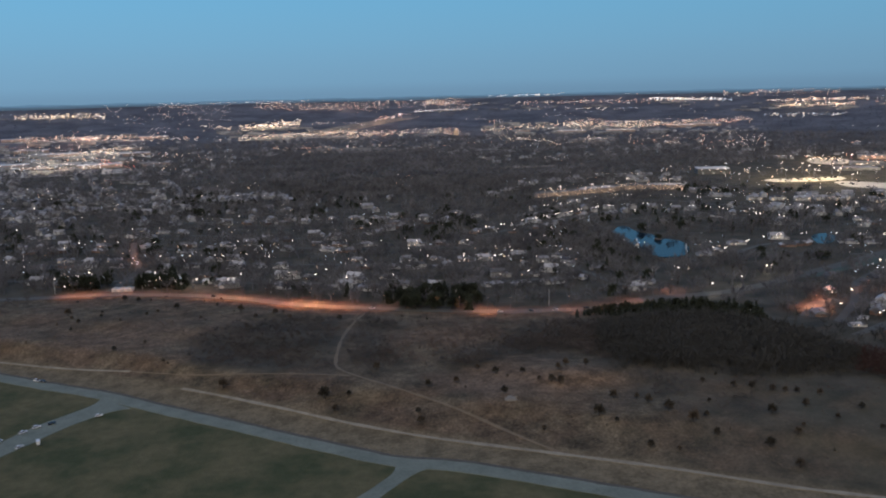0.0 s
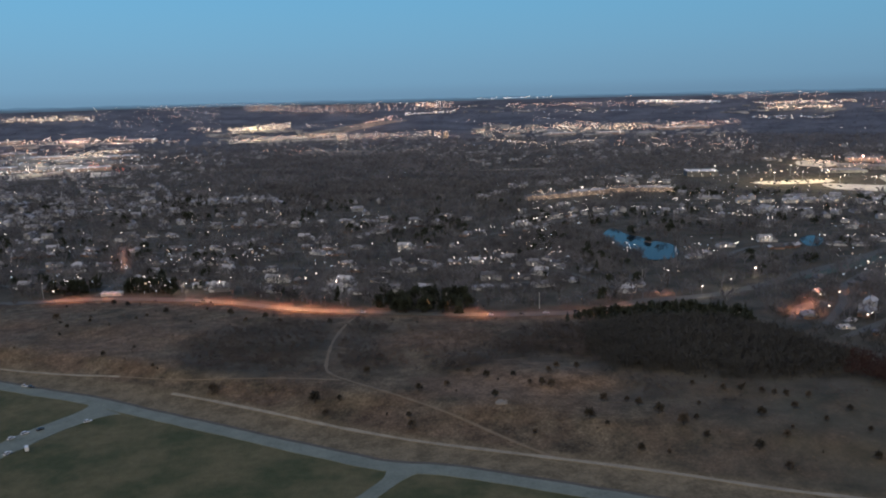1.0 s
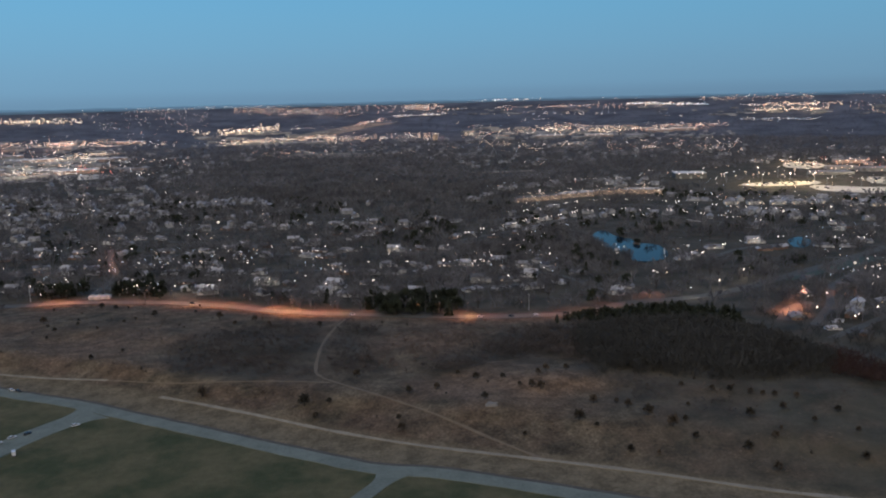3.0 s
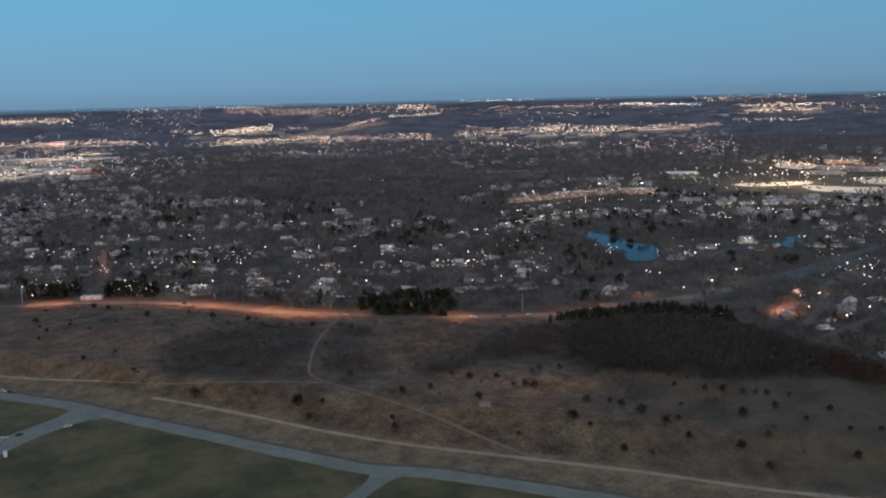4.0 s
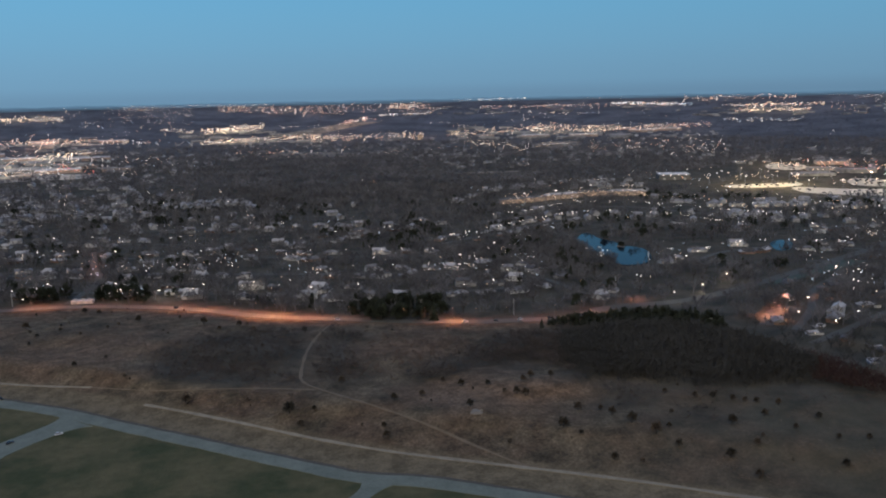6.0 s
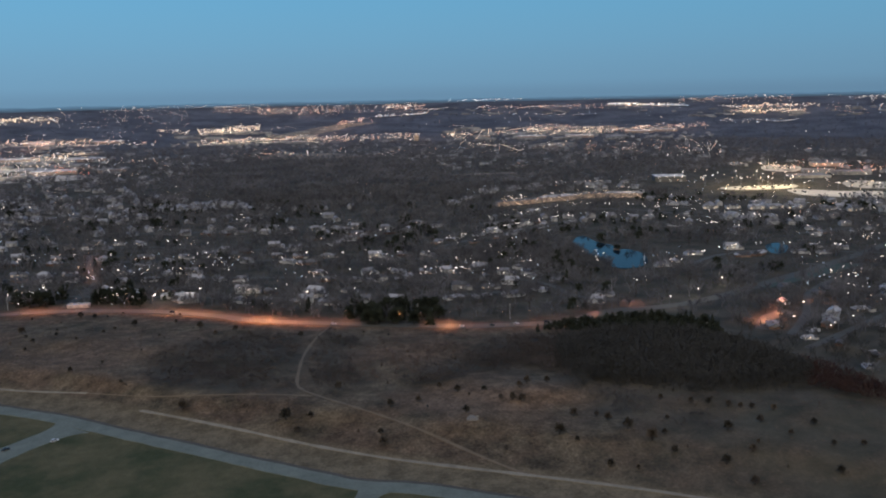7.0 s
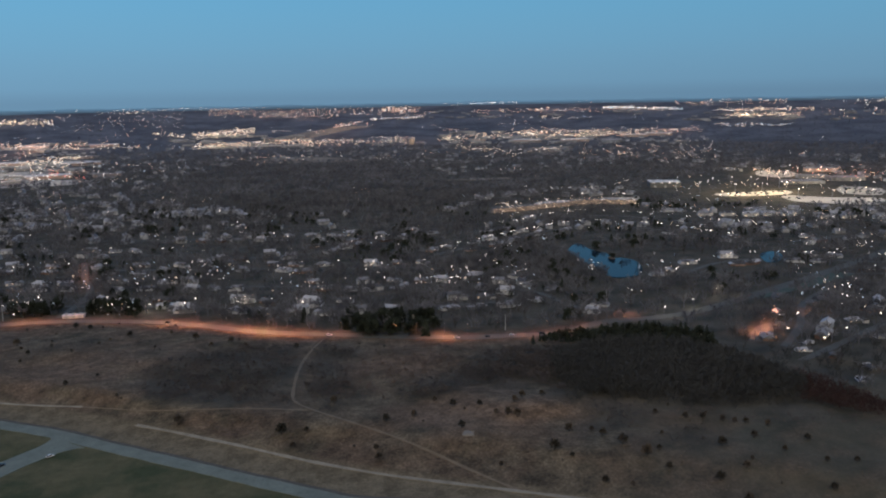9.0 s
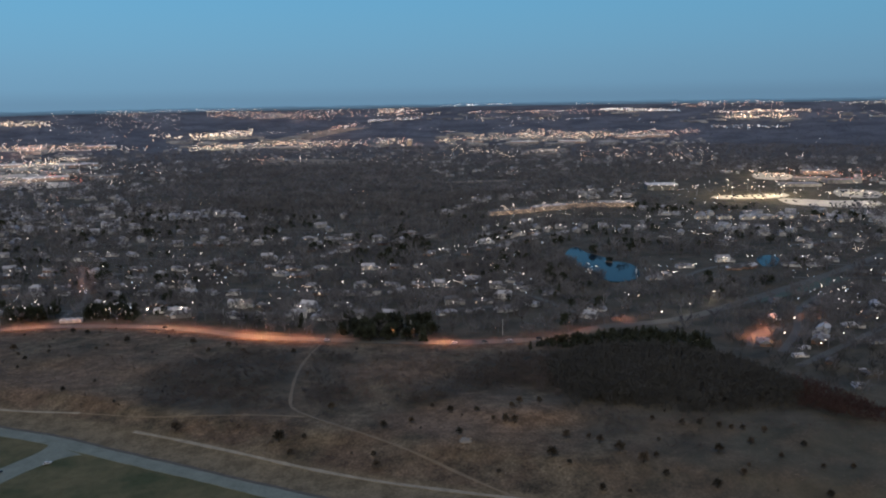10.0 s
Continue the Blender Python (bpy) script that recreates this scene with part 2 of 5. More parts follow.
def height(x, y):
    x, y = np.asarray(x, float), np.asarray(y, float)
    r = np.hypot(x, y)
    k = 1.0
    for _ in range(6):
        k = 1 - relief(x / k, y / k) / EYE
    s = 1 - (1 - LAST) * np.clip((r - EDGE) / (RIM - EDGE), 0, 1)
    rise = np.where(r > EDGE, EYE - r * EYE * s / EDGE, 0.0)
    roll_ = np.sin(x / 31 + 1.3 * np.sin(y / 47)) * 0.5 + np.sin(y / 23 + x / 61) * 0.3 + np.sin((x - y) / 13) * 0.12
    far_roll = np.sin(x / 310 + 1.1 * np.sin(y / 270)) + 0.6 * np.sin(y / 190 + x / 430)
    return rise + (1 - k) * EYE + 0.35 * roll_ + far_roll * np.clip((r - 2600) / 1500, 0, 1) * 1.6


def on_land(X, Y):
    x, y = site(X, Y)
    return Vector((float(x), float(y), float(height(x, y))))


# Lines of the plan: roads, tracks and edges.
ROAD = [(-588, 648), (-448, 590), (-316, 528), (-262, 502), (-211, 480), (-161, 451), (-105, 420), (-56, 393), (-27, 378), (5.6, 370),
        (52, 351), (85, 337), (158, 307), (238, 272), (364, 210)]
BRANCH_W = [(-197, 466), (-211, 446), (-221, 429), (-229, 409), (-242, 383), (-260, 340)]
BRANCH_E = [(-18.2, 375), (-25, 361), (-38, 340), (-56, 311), (-84, 266)]
GRAVEL_E = [(-165, 489), (-133, 472), (-95, 451), (-45, 423), (0.0, 402), (56, 382), (105, 364), (150, 344), (211, 321), (308, 273)]
GRAVEL_W = [(-462, 605), (-392, 582), (-328, 556), (-259, 533), (-210, 524)]
FOOTPATH = [(56, 382), (31, 410), (1.4, 447), (-34, 482), (-56, 501), (-71, 517), (-76, 535), (-78, 587), (-74, 630), (-67, 661)]
TRACK = [(-210, 524), (-169, 514), (-137, 512), (-99, 510), (-63, 504)]
AVENUE = [(-588, 707), (-462, 728), (-361, 738), (-308, 743), (-242, 736), (-186, 718), (-122, 689), (-48, 671), (31, 655), (77, 654), (129, 659),
          (171, 686), (225, 696), (274, 720), (381, 799), (463, 862), (588, 966)]
SIDE_STREET = [(-316, 756), (-323, 851), (-356, 931), (-391, 1026)]
POND = [(205, 1009), (218, 1052), (232, 1067), (236, 1028), (250, 994), (252, 968), (264, 962), (272, 936), (262, 884), (243, 860), (222, 862), (219, 893),
        (214, 930), (204, 963)]
WOOD = [(98, 600), (121, 621), (168, 631), (216, 615), (251, 582), (269, 540), (276, 507), (253, 480), (200, 478), (160, 485), (134, 497), (103, 503), (92, 545)]
DARK_SCRUB = [[(-176, 533), (-192, 594), (-169, 634), (-124, 652), (-84, 642), (-77, 590), (-75, 513), (-118, 510)], [(-66, 652), (-34, 630), (-45, 585), (-30, 519), (-60, 514), (-70, 550), (-74, 610)],
              [(-18, 508), (13, 548), (52, 590), (76, 614), (122, 624), (104, 505), (86, 538), (52, 541), (20, 519)],
              [(112, 506), (152, 492), (142, 456), (125, 449), (109, 461)], [(150, 460), (176, 456), (168, 431), (146, 434)]]
SMALL_POND = [(428, 962), (451, 980), (452, 955), (431, 919), (416, 918)]
RED_YARD = [(276, 618), (288, 640), (300, 655), (322, 668)]
MEADOW = [(333, 760), (368, 781), (416, 810), (471, 848)]



def smooth(points, step=5.0, closed=False):
    """A Catmull-Rom line through the points, at even steps."""
    p = np.array(points, float)
    p = np.vstack([p[-1], p, p[0], p[1]]) if closed else np.vstack([2 * p[0] - p[1], p, 2 * p[-1] - p[-2]])
    out = []
    for a, b, c, d in zip(p[:-3], p[1:-2], p[2:-1], p[3:]):
        n = max(2, int(np.linalg.norm(c - b) / step))
        for t in np.arange(n)[:, None] / n:
            out.append(0.5 * (2 * b + (c - a) * t + (2 * a - 5 * b + 4 * c - d) * t**2 + (3 * b - a - 3 * c + d) * t**3))
    out = np.vstack(out)
    return out if closed else np.vstack([out, p[-2]])


def inside(x, y, poly):
    x, y = np.asarray(x, float), np.asarray(y, float)
    hit = np.zeros(x.shape, bool)
    for (ax, ay), (bx, by) in zip(poly, list(poly[1:]) + [poly[0]]):
        hit ^= ((ay > y) != (by > y)) & (x < (bx - ax) * (y - ay) / (by - ay + 1e-12) + ax)
    return hit


def away(x, y, line):
    """Distance of places to a line of the plan."""
    x, y = np.asarray(x, float), np.asarray(y, float)
    best = np.full(x.shape, 1e9)
    pts = np.array(line, float)
    for a, b in zip(pts[:-1], pts[1:]):
        d = b - a
        t = np.clip(((x - a[0]) * d[0] + (y - a[1]) * d[1]) / (d @ d), 0, 1)
        best = np.minimum(best, np.hypot(x - a[0] - t * d[0], y - a[1] - t * d[1]))
    return best


def mesh_of(name, V, F):
    me = bpy.data.meshes.new(name)
    me.from_pydata(V, [], F)
    me.update()
    return me


def stuff(name, V, F, material, label, category):
    me = mesh_of(name, V, F)
    me.materials.append(material)
    return tagged(new(name, me), label, category, kind="stuff")


# ---------------------------------------------------------------- ground
ang = np.concatenate([np.arange(-36, 36.01, 0.21), np.arange(42, 319, 6)])
rad = np.concatenate([[0.01], np.geomspace(40, RIM, 390)])
A, Rr = np.meshgrid(np.radians(ang), rad)
gx, gy = (Rr * np.sin(A)).ravel(), (Rr * np.cos(A)).ravel()
swell = 1 - relief(gx, gy) / EYE
gzv = height(gx * swell, gy * swell)
pond_line = smooth(POND, 4, True)
pond_rows = [tuple(p) for p in pond_line]
wet = inside(gx, gy, pond_rows)
gzv = np.where(wet, gzv - 1.2, gzv)
na, nr = len(ang), len(rad)
idx = np.arange(na * nr).reshape(nr, na)
nxt = np.roll(idx, -1, 1)
quads = np.stack([idx[:-1], idx[1:], nxt[1:], nxt[:-1]], -1).reshape(-1, 4)
ground_me = mesh_of("ground", np.stack([gx * swell, gy * swell, gzv], 1), quads)
road_y = np.interp(gx, [p[0] for p in ROAD], [p[1] for p in ROAD])
avenue_y = np.interp(gx, [p[0] for p in AVENUE], [p[1] for p in AVENUE])
grav_y = np.interp(gx, [p[0] for p in GRAVEL_W[:-1] + GRAVEL_E], [p[1] for p in GRAVEL_W[:-1] + GRAVEL_E])
is_lawn = np.clip((road_y - gy) / 4 + 0.5, 0, 1)
is_field = np.clip((avenue_y - 2 - gy) / 6 + 0.5, 0, 1) * (1 - is_lawn) * np.clip((255 - gx) / 25 + (535 - gy) / 25, 0, 1)
east = np.clip((gx - 70) / 130, 0, 1)
is_field = is_field * (1 - 0.76 * east)
is_lawn = np.maximum(is_lawn, 0.22 * east * (gy < avenue_y - 2) * (gy < 520))
litter = np.zeros(len(gx))
patchy = 5 * np.sin(gx / 7 + 2 * np.sin(gy / 11)) + 4 * np.sin(gy / 5 - gx / 13)
for outline in DARK_SCRUB + [WOOD]:
    edge_ = away(gx, gy, outline + outline[:1]) * np.where(inside(gx, gy, outline), 1, -1)
    litter = np.maximum(litter, np.clip((edge_ + patchy) / 22 + 0.4, 0, 1))
is_field = is_field * (1 - 0.8 * litter)
is_lawn = is_lawn * (1 - litter)
is_verge = np.clip((grav_y + 5 - gy) / 6 + 0.5, 0, 1) * np.clip((gy - road_y) / 4 + 0.5, 0, 1)
# The last channel brings in the hazed ground colour with distance.
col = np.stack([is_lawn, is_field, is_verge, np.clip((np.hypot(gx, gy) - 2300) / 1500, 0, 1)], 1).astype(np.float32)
bare = np.exp(-(((gx - 62) / 62) ** 2) - ((gy - 488) / 30) ** 2) + 0.75 * np.exp(-(((gx + 245) / 75) ** 2) - ((gy - 605) / 48) ** 2) + 0.6 * np.exp(-(((gx + 5) / 40) ** 2) - ((gy - 590) / 34) ** 2)
bare = np.clip(1.15 * bare + 0.03 * patchy, 0, 1) * (1 - 0.8 * litter) * np.clip((gy - grav_y - 4) / 8, 0, 1)
worn = ground_me.attributes.new("bare", "FLOAT", "POINT")
worn.data.foreach_set("value", bare.astype(np.float32))
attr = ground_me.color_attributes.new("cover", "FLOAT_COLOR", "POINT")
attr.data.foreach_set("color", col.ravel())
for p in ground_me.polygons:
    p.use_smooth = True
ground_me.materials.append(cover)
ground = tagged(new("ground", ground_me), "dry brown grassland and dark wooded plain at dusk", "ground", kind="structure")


def slab(xs, ys, z, thick):
    """A flat plate with the given outline and its top at z."""
    b = bmesh.new()
    top, low = [[b.verts.new((x, y, h)) for x, y in zip(xs, ys)] for h in (z, z - thick)]
    b.faces.new(top)
    b.faces.new(low[::-1])
    for i in range(len(top)):
        j = (i + 1) % len(top)
        b.faces.new((top[i], low[i], low[j], top[j]))
    bmesh.ops.recalc_face_normals(b, faces=list(b.faces))
    return b


def ribbon(name, line, width, material, label, category, lift=0.12, flare=0.0, step=5.0, shift=0.0):
    """A paved or trodden strip along a line, with its own thickness; flare widens its first metres, shift moves it to its right."""
    p = smooth(line, step)
    d = np.gradient(p, axis=0)
    d /= np.linalg.norm(d, axis=1)[:, None]
    side = np.stack([d[:, 1], -d[:, 0]], 1)
    run = np.concatenate([[0], np.cumsum(np.linalg.norm(np.diff(p, axis=0), axis=1))])
    w = width / 2 + flare * np.exp(-run / 5.0) + 0.22 * np.sin(run / 7.3 + 2 * np.sin(run / 19)) + 0.15 * np.sin(run / 2.9)
    L, Rt = p - side * (w - shift)[:, None], p + side * (w + shift)[:, None]
    lx, ly = site(L[:, 0], L[:, 1])
    rx, ry = site(Rt[:, 0], Rt[:, 1])
    lz, rz = height(lx, ly) + lift, height(rx, ry) + lift
    V = np.stack([np.stack([lx, ly, lz - 0.6], 1), np.stack([lx, ly, lz], 1), np.stack([rx, ry, rz], 1), np.stack([rx, ry, rz - 0.6], 1)], 1).reshape(-1, 3)
    F = []
    for i in range(len(p) - 1):
        a, b = 4 * i, 4 * i + 4
        F += [(a + k, a + k + 1, b + k + 1, b + k) for k in range(3)]
    me = mesh_of(name, V, F)
    me.materials.append(material)
    return tagged(new(name, me), label, category, kind="structure")


# Flat dark strip: the shade of the roadside ditch, put into its colour.
ribbon("verge_ditch", ROAD, 3.4, M["earth"], "dark strip for the shade in the ditch along the park road", "verge", 0.14, shift=-6.0)
ribbon("road_park", ROAD, 10.0, M["asphalt"], "grey-blue asphalt park road between lawn and field", "road", 0.24)
ribbon("road_branch_west", BRANCH_W, 17.0, M["asphalt"], "wide grey asphalt branch road with parked cars", "road", 0.28, 7.0, 2.5)
ribbon("road_branch_east", BRANCH_E, 8.5, M["asphalt"], "grey asphalt branch road crossing the lawn", "road", 0.28, 7.0, 2.5)
ribbon("path_gravel", GRAVEL_E, 2.8, M["gravel"], "pale gravel path running beside the park road", "path", 0.26)
ribbon("path_gravel_far", GRAVEL_W, 2.6, M["gravel"], "pale gravel path along the dry field", "path", 0.26)
ribbon("footpath", FOOTPATH, 2.1, M["dirt"], "trodden earth footpath across the dry field", "path", 0.22)
ribbon("track", TRACK, 1.5, M["dirt"], "faint earth track through the scrub", "path", 0.16)
ribbon("road_avenue", AVENUE, 12.0, M["street"], "asphalt road lit orange by street lamps", "road", 0.22)
ribbon("road_side", SIDE_STREET, 7.0, M["street"], "narrow residential street lit orange", "road", 0.18)

water_me = bpy.data.meshes.new("pond")
wz = float(height(np.array([245.0]), np.array([950.0]))[0]) + 0.25
wb = slab(pond_line[:, 0], pond_line[:, 1], wz, 0.8)
wb.to_mesh(water_me)
wb.free()
water_me.materials.append(water)
small_line = smooth(SMALL_POND, 4, True)
small_me = bpy.data.meshes.new("pond")
wb = slab(small_line[:, 0], small_line[:, 1], float(np.max(height(small_line[:, 0], small_line[:, 1]))) + 0.1, 1.5)
wb.to_mesh(small_me)
wb.free()
small_me.materials.append(water)
tagged(new("water_small_pond", small_me), "small pond reflecting the evening sky among lawns", "pond", kind="structure")
tagged(new("water_pond", water_me), "still pond reflecting the blue evening sky", "pond", kind="structure")

# Blue skyline ridges far behind everything: painted haze that glows, paler one behind another.
ridge_a = np.radians(np.arange(-60, 60.1, 0.1))
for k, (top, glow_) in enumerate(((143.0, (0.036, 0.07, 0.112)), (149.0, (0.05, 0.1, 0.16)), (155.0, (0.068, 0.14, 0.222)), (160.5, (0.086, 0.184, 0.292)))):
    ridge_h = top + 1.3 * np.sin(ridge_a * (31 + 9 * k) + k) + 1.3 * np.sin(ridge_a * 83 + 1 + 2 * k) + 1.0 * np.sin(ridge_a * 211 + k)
    RV, RF = [], []
    for n_, (a_, h_) in enumerate(zip(ridge_a, ridge_h)):
        for r_, z_ in ((4912 + 18 * k, 100.0), (4918 + 18 * k, h_), (4926 + 18 * k, 100.0)):
            RV.append((r_ * math.sin(a_), r_ * math.cos(a_), z_))
        if n_:
            j_, i_ = 3 * n_, 3 * n_ - 3
            RF += [(i_, j_, j_ + 1, i_ + 1), (i_ + 1, j_ + 1, j_ + 2, i_ + 2)]
    ridge = bpy.data.materials.new("glowing_haze_ridge")
    ridge.use_nodes = True
    rb_ = ridge.node_tree.nodes["Principled BSDF"]
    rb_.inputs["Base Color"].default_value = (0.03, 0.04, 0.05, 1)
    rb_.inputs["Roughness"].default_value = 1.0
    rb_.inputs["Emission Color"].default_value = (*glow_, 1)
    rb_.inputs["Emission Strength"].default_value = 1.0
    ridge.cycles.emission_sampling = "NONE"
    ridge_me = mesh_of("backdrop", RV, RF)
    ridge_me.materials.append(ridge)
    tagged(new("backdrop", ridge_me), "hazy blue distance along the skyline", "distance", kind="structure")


# ---------------------------------------------------------------- builders
def part(name, bm, material, parent, label=""):
    me = bpy.data.meshes.new(name)
    bm.to_mesh(me)
    bm.free()
    me.materials.append(material)
    ob = new(name, me)
    ob.parent = parent
    return tagged(ob, label)


def part_np(name, V, F, material, parent, label=""):
    me = mesh_of(name, V, F)
    me.materials.append(material)
    ob = new(name, me)
    ob.parent = parent
    return tagged(ob, label)


def box(bm, x0, x1, y0, y1, z0, z1, bevel=0.0):
    r = bmesh.ops.create_cube(bm, size=1.0)
    bmesh.ops.scale(bm, vec=(x1 - x0, y1 - y0, z1 - z0), verts=r["verts"])
    bmesh.ops.translate(bm, vec=((x0 + x1) / 2, (y0 + y1) / 2, (z0 + z1) / 2), verts=r["verts"])
    if bevel:
        es = list({e for v in r["verts"] for e in v.link_edges})
        bmesh.ops.bevel(bm, geom=es, offset=bevel, segments=2, affect="EDGES")
    return bm


def boxed(*a, **k):
    return box(bmesh.new(), *a, **k)


def rod(bm, a, b, r0, r1, sides=8):
    """A tapered rod from a to b."""
    a, b = Vector(a), Vector(b)
    m = Matrix.Translation((a + b) / 2) @ (b - a).to_track_quat("Z", "Y").to_matrix().to_4x4()
    bmesh.ops.create_cone(bm, cap_ends=True, segments=sides, radius1=r0, radius2=r1, depth=(b - a).length, matrix=m)
    return bm


def prism(bm, x0, x1, y0, y1, z, rise, hip=0.0):
    """A pitched roof over a rectangle: ridge along x, with hipped ends if hip is given, and a closed underside."""
    ym = (y0 + y1) / 2
    v = [bm.verts.new(c) for c in ((x0, y0, z), (x1, y0, z), (x1, y1, z), (x0, y1, z), (x0 + hip, ym, z + rise), (x1 - hip, ym, z + rise))]
    u = [bm.verts.new((c.co.x, c.co.y, z - 0.22)) for c in v[:4]]
    for f in ((v[0], v[1], v[5], v[4]), (v[2], v[3], v[4], v[5]), (v[1], v[2], v[5]), (v[3], v[0], v[4])):
        bm.faces.new(f)
    for i in range(4):
        bm.faces.new((u[i], u[(i + 1) % 4], v[(i + 1) % 4], v[i]))
    bm.faces.new(u[::-1])
    return bm


def thing(name, label, category, group="", m=None):
    ob = new(name)
    ob.matrix_basis = m or Matrix()
    ob.empty_display_size = 0.5
    return tagged(ob, label, category, group)


def put(X, Y, turn=0.0, lift=0.0, scale=1.0):
    p = on_land(X, Y)
    return pose(p.x, p.y, p.z + lift, 0, 0, turn) @ Matrix.Scale(scale, 4)


class Repeats:
    """Builds a thing the first time and copies it from then on."""

    def __init__(self, makers):
        self.makers, self.first = makers, {}

    def add(self, key, m):
        if key not in self.first:
            self.first[key] = self.makers[key](m)
            return self.first[key]
        ob = copy_thing(self.first[key], Matrix())
        ob.matrix_basis = m
        return ob


# ---------------------------------------------------------------- trees
def slivers(base, tip, width, rng):
    """Thin triangles from base points to tips."""
    d = tip - base
    side = np.cross(d, rng.normal(size=d.shape))
    side /= np.linalg.norm(side, axis=1)[:, None] + 1e-9
    w = np.asarray(width).reshape(-1, 1) / 2
    V = np.stack([base - side * w, base + side * w, tip], 1).reshape(-1, 3)
    return V, np.arange(len(V)).reshape(-1, 3)


def prong(a, b, r0, r1, sides=4):
    d = (b - a) / np.linalg.norm(b - a)
    u = np.cross(d, [0.31, 0.77, 0.55])
    u /= np.linalg.norm(u)
    w = np.cross(d, u)
    t = np.arange(sides) * 2 * np.pi / sides
    c = np.cos(t)[:, None] * u + np.sin(t)[:, None] * w
    V = np.vstack([a + c * r0, b + c * r1])
    F = []
    for i in range(sides):
        j = (i + 1) % sides
        F += [(i, j, sides + j), (i, sides + j, sides + i)]
    return V, np.array(F)


def joined(pieces):
    Vs, Fs, n = [], [], 0
    for V, F in pieces:
        Vs.append(V)
        Fs.append(F + n)
        n += len(V)
    return np.vstack(Vs), np.vstack(Fs)


def bare_tree(rng, limbs=9, twigs=190, width=0.012, wood=True):
    """A leafless tree, one unit high: trunk and limbs, and a crown of twigs."""
    lean = rng.normal(0, 0.03, 2)
    fork = np.array([lean[0], lean[1], rng.uniform(0.3, 0.42)])
    trunk = [prong(np.array([0, 0, -0.02]), fork, 0.026, 0.017, 5)]
    ends, starts = [], []
    for i in range(limbs):
        a = 2.4 * i + rng.uniform(-0.4, 0.4)
        reach, top = rng.uniform(0.16, 0.36), rng.uniform(0.55, 0.95)
        e = np.array([np.cos(a) * reach, np.sin(a) * reach, top])
        s = fork * rng.uniform(0.7, 1.0)
        trunk.append(prong(s, e, 0.012, 0.003, 3))
        starts.append(s)
        ends.append(e)
    starts, ends = np.array(starts), np.array(ends)
    k = rng.integers(0, limbs, twigs)
    f = rng.uniform(0.3, 1.0, twigs)[:, None]
    base = starts[k] * (1 - f) + ends[k] * f
    out = base - np.array([0, 0, 0.45])
    out /= np.linalg.norm(out, axis=1)[:, None]
    tip = base + (out * 0.6 + rng.normal(0, 0.55, (twigs, 3))) * rng.uniform(0.08, 0.2, twigs)[:, None]
    tip[:, 2] = np.minimum(np.maximum(tip[:, 2], 0.15), 1.05)
    crown = slivers(base, tip, rng.uniform(0.6, 1.5, twigs) * width, rng)
    return joined(trunk), crown


def fir_tree(rng, n=260, girth=0.2, low=0.06):
    """A conifer, one unit high: sprays of needles that droop from the trunk, in uneven tiers."""
    trunk = prong(np.array([0, 0, -0.02]), np.array([0, 0, 0.95]), 0.022, 0.004, 5)
    z = low + (1 - low) * rng.uniform(0, 1, n) ** 1.25
    a = rng.uniform(0, 2 * np.pi, n)
    lobes = 1 + 0.25 * np.sin(3 * a + 9 * z) + 0.15 * np.sin(5 * a - 14 * z)
    reach = girth * (1.04 - z) ** 0.55 * lobes * rng.uniform(0.75, 1.1, n)
    base = np.stack([np.cos(a) * reach * 0.15, np.sin(a) * reach * 0.15, z + 0.05], 1)
    tip = np.stack([np.cos(a) * reach, np.sin(a) * reach, z - 0.04 + rng.normal(0, 0.02, n)], 1)
    return trunk, slivers(base, tip, reach * 0.75 + 0.02, rng)


def bush(rng, n=240):
    """A rounded evergreen bush, one unit high: many small sprays in uneven lumps."""
    stem = prong(np.array([0, 0, -0.05]), np.array([0.02, 0.01, 0.6]), 0.05, 0.02, 5)
    a, c = rng.uniform(0, 2 * np.pi, n), rng.uniform(-0.5, 1, n)
    s = np.sqrt(1 - c * c)
    lump = 1 + 0.22 * np.sin(3 * a + 4 * c) + 0.16 * np.sin(5 * a - 7 * c)
    out = np.stack([np.cos(a) * s * 0.42, np.sin(a) * s * 0.42, c * 0.5], 1) * lump[:, None]
    mid = np.array([0, 0, 0.48])
    base = mid + out * rng.uniform(0.3, 0.65, (n, 1))
    tip = mid + out * rng.uniform(0.8, 1.02, (n, 1)) + rng.normal(0, 0.05, (n, 3))
    tip[:, 2] = np.maximum(tip[:, 2], 0.03)
    return stem, slivers(base, tip, rng.uniform(0.12, 0.22, n), rng)


def tree_maker(name, build, seed, wood, leaf, label, category, group, crown_name="crown"):
    def make(m):
        rng = np.random.default_rng(seed)
        t = thing(name, label, category, group, m)
        trunk, crown = build(rng)
        part_np("trunk", *trunk, wood, t)
        part_np(crown_name, *crown, leaf, t)
        return t
    return make


